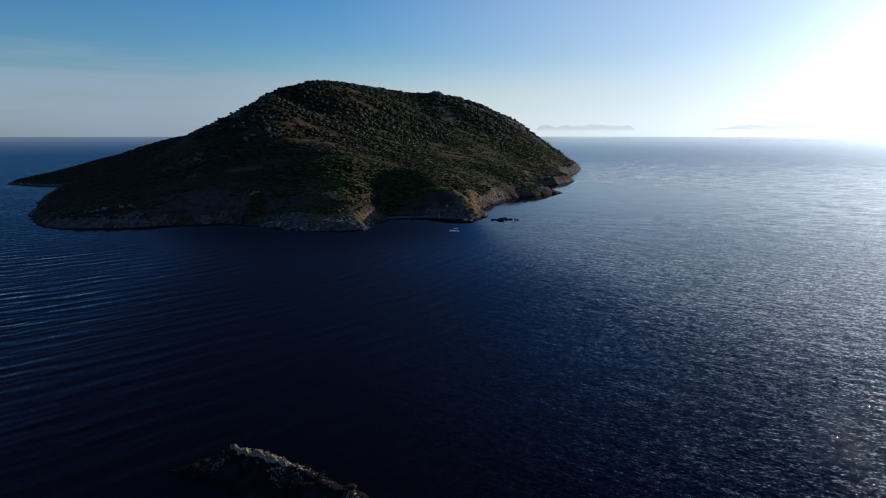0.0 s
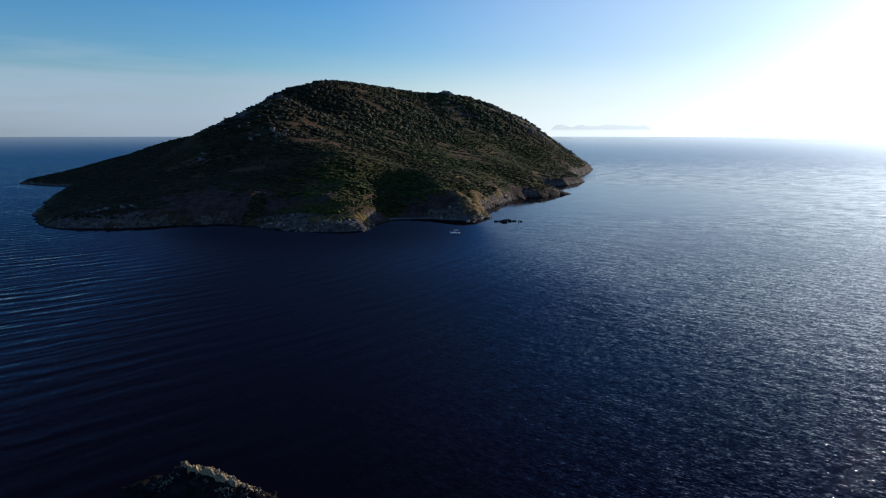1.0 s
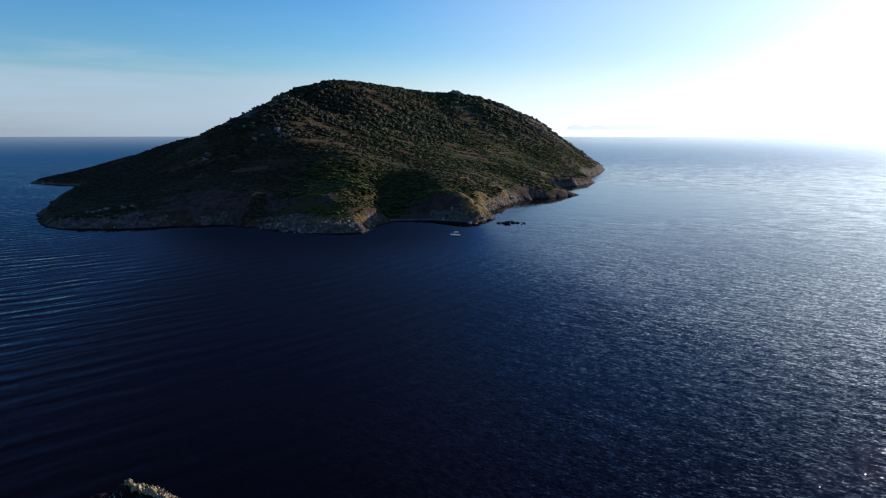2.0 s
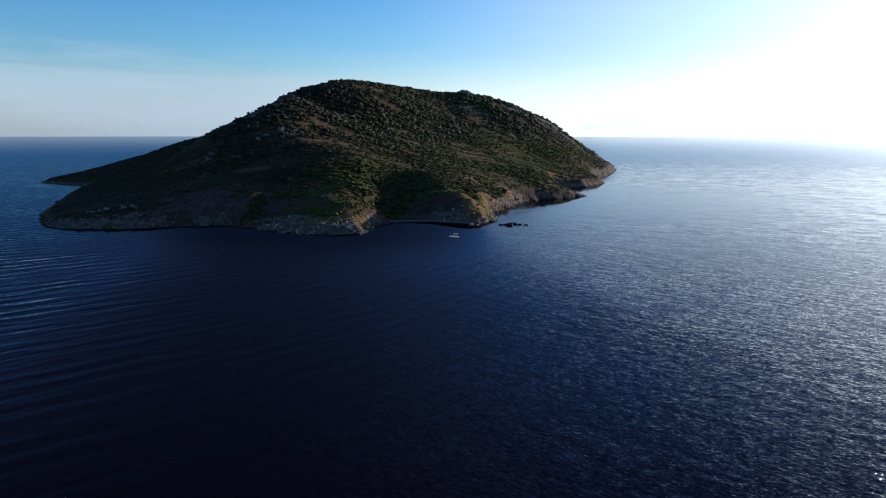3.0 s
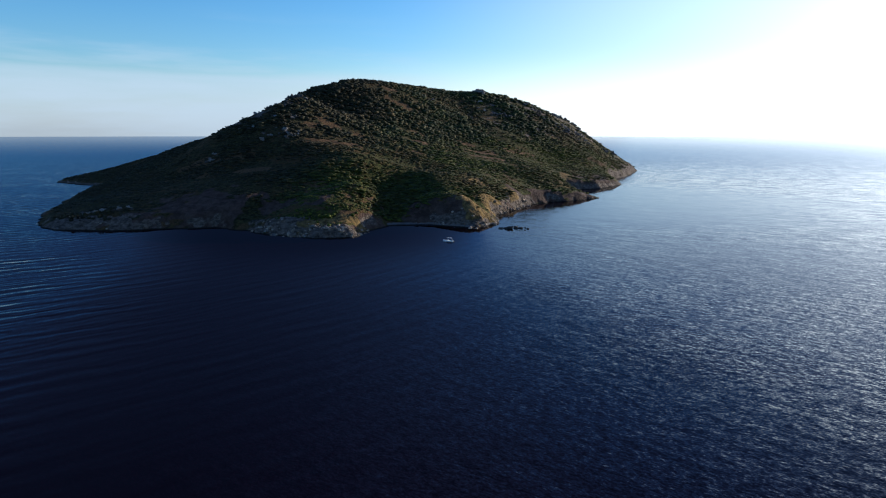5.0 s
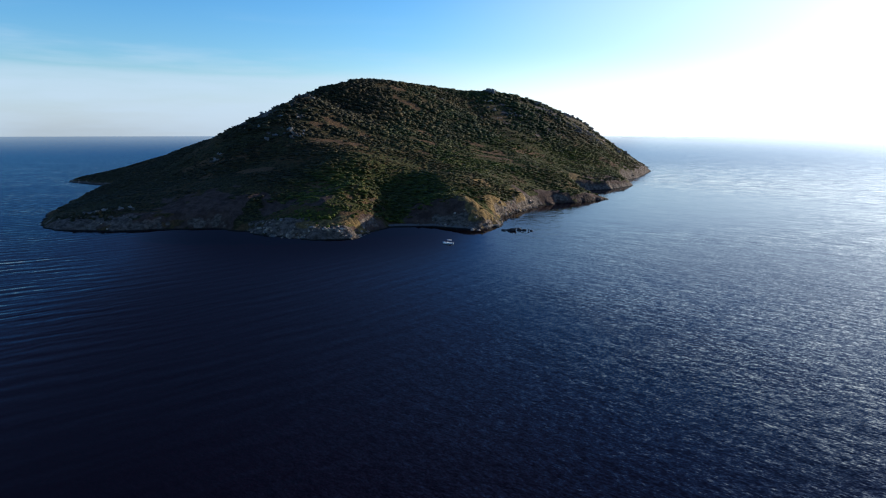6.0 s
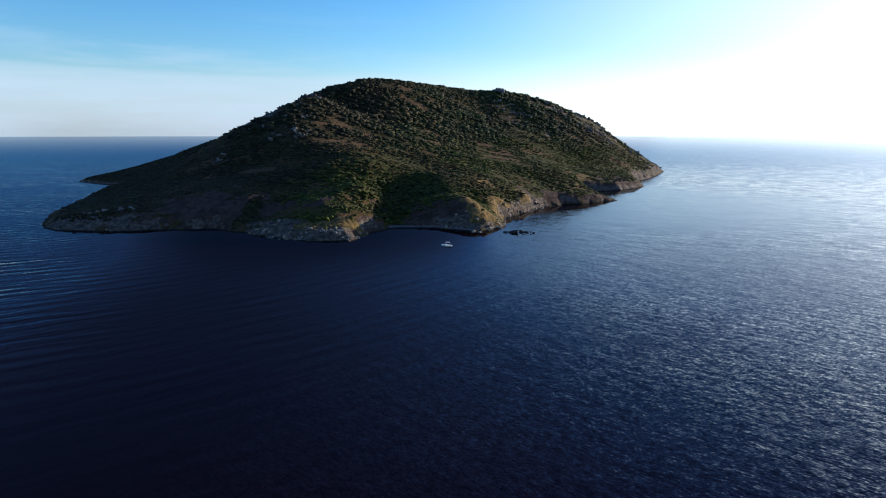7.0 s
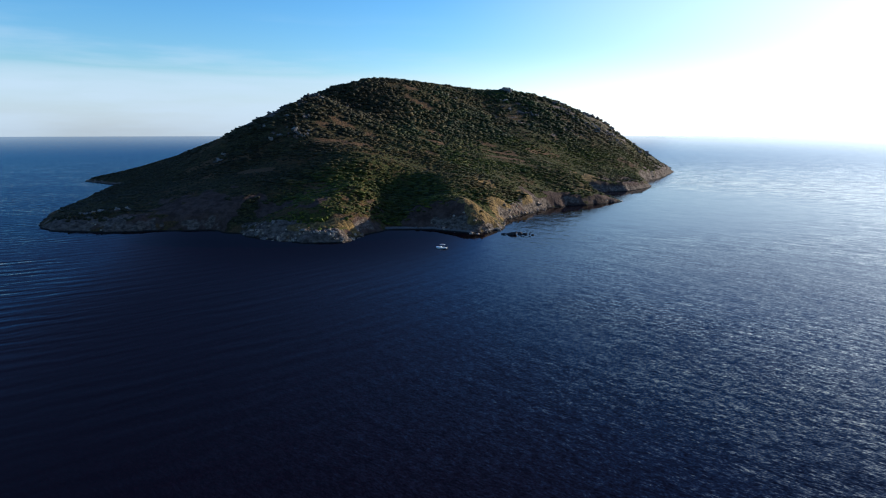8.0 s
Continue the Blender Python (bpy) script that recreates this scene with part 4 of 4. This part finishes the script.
def build_boat():
    boat = new("motorboat")
    stations = [0, 0.12, 0.25, 0.4, 0.55, 0.68, 0.79, 0.88, 0.95, 1.0]
    rows = hull_sections(stations)
    bm = loft(rows)
    bm.verts.ensure_lookup_table()
    bm.faces.new([bm.verts[k] for k in range(9)])
    bmesh.ops.recalc_face_normals(bm, faces=bm.faces[:])
    hull = part("hull", bm, GELCOAT, boat)
    hull.data.shade_smooth()
    rail = [[(r[0][0], s * (abs(r[0][1]) + o), r[0][2] + dz) for s, o, dz in ((-1, 0.03, -0.06), (-1, 0.03, 0.03), (-1, -0.09, 0.03), (-1, -0.09, -0.06))] for r in rows]
    part("gunwale", loft(rail, True), GELCOAT, boat)
    part("gunwale", loft([[(x, -y, z) for x, y, z in r] for r in rail], True), GELCOAT, boat)
    part("boot_stripe", loft([[(r[1][0], r[1][1] * 1.012, r[1][2] + 0.02), (r[1][0], r[1][1] * 1.008, r[1][2] - 0.09)] for r in rows[:-1]]), BLUE_STRIPE, boat, "blue stripe along the topsides")
    part("boot_stripe", loft([[(r[7][0], r[7][1] * 1.012, r[7][2] + 0.02), (r[7][0], r[7][1] * 1.008, r[7][2] - 0.09)] for r in rows[:-1]]), BLUE_STRIPE, boat)
    sole = [[(x, -b, 0.3), (x, b, 0.3)] for x, b in ((-3.2, 1.0), (-1.6, 1.0), (0, 0.95), (1.2, 0.75))]
    part("cockpit_floor", loft(sole), GELCOAT, boat)
    deck = [[(r[0][0], r[0][1] + 0.02, r[0][2] - 0.02), (r[0][0], 0, r[0][2] + 0.06), (r[0][0], r[8][1] - 0.02, r[8][2] - 0.02)] for r in rows[5:]]
    part("foredeck", loft(deck), GELCOAT, boat)
    part("console", box(0.1, 0.75, -0.45, 0.45, 0.3, 1.25, 0.08), GELCOAT, boat)
    part("windscreen", loft([[(0.82, -0.5, 1.22), (0.82, 0.5, 1.22)], [(0.5, -0.42, 1.62), (0.5, 0.42, 1.62)]]), GLASS, boat)
    part("helm_seat", box(-0.75, -0.25, -0.45, 0.45, 0.3, 0.85, 0.07), VINYL, boat)
    part("stern_bench", box(-2.95, -2.35, -0.9, 0.9, 0.3, 0.72, 0.07), VINYL, boat)
    for sx in (-2.0, 0.35):
        for sy in (-0.95, 0.95):
            part("post", tube((sx, sy, 0.75), (sx + 0.1, sy * 0.95, 2.4)), STEEL, boat)
    top = [[(-2.3 + 3.0 * u, 1.05 * math.sin(a), 2.4 + 0.16 * math.cos(a) - 0.25 * (u - 0.5) ** 2) for a in np.linspace(-1.5, 1.5, 9)] for u in np.linspace(0, 1, 7)]
    bm = loft(top)
    bmesh.ops.solidify(bm, geom=bm.faces[:], thickness=0.03)
    part("canopy", bm, CANVAS, boat, "white canvas sun canopy")
    for sy in (-0.55, 0.55):
        part("bow_rail", tube((1.3, sy * 1.5, 1.0), (3.0, sy * 0.45, 1.35), 0.02), STEEL, boat)
    motor = part("outboard_motor", box(-3.75, -3.3, -0.22, 0.22, 0.75, 1.3, 0.1), DARK_PLASTIC, boat, "black outboard motor")
    part("shaft", box(-3.55, -3.35, -0.07, 0.07, -0.4, 0.8, 0.03), DARK_PLASTIC, motor)
    boat.matrix_world = pose(7.6, 395.5, 0.02, 0, 0, 172)
    tagged(boat, "small white open motorboat with a sun canopy anchored in the bay", "boat")


build_boat()


# ---- far islands on the horizon ----
def build_far(az0, az1, peaks, base, haze, label):
    """A long low island 4.7 km off, haze put into its material; peaks: (degrees, metres above the rest, half width)."""
    az = np.linspace(az0, az1, 60)
    edge = smoothstep(az, az0, az0 + 1.2) * (1 - smoothstep(az, az1 - 1.6, az1))
    h = base * edge * (1 + 0.15 * fbm(az * 10, az * 0, 8, 4))
    for a, up, wide in peaks:
        h = h + up * np.exp(-((az - a) / wide) ** 2) * edge
    rings = []
    for off, k in ((-60, 0.0), (-25, 0.6), (0, 1.0), (30, 0.6), (70, 0.0)):
        r = 4700 + off
        rings.append(np.stack([20 + r * np.sin(np.radians(az)), 20 + r * np.cos(np.radians(az)), 30 + h * k], 1))
    v = np.concatenate(rings)
    i, j = np.meshgrid(np.arange(4), np.arange(59), indexing="ij")
    q = np.stack([i * 60 + j, i * 60 + j + 1, (i + 1) * 60 + j + 1, (i + 1) * 60 + j], -1).reshape(-1, 4)
    ob = new("backdrop", mesh_of("backdrop", v, q, haze))
    ob.visible_shadow = False
    return tagged(ob, label, "far island", kind="structure")


build_far(7.8, 18.4, ((9.5, 6, 0.5), (11.0, 4, 0.7), (15.0, 9, 2.2)), 92, haze_material(0.10), "long hazy blue island far off on the horizon")
build_far(23.0, 37.0, ((26.6, 22, 0.9), (28.2, 8, 1.2), (31.5, 15, 2.2)), 80, haze_material(0.13), "hazy blue island with a blunt peak on the horizon")
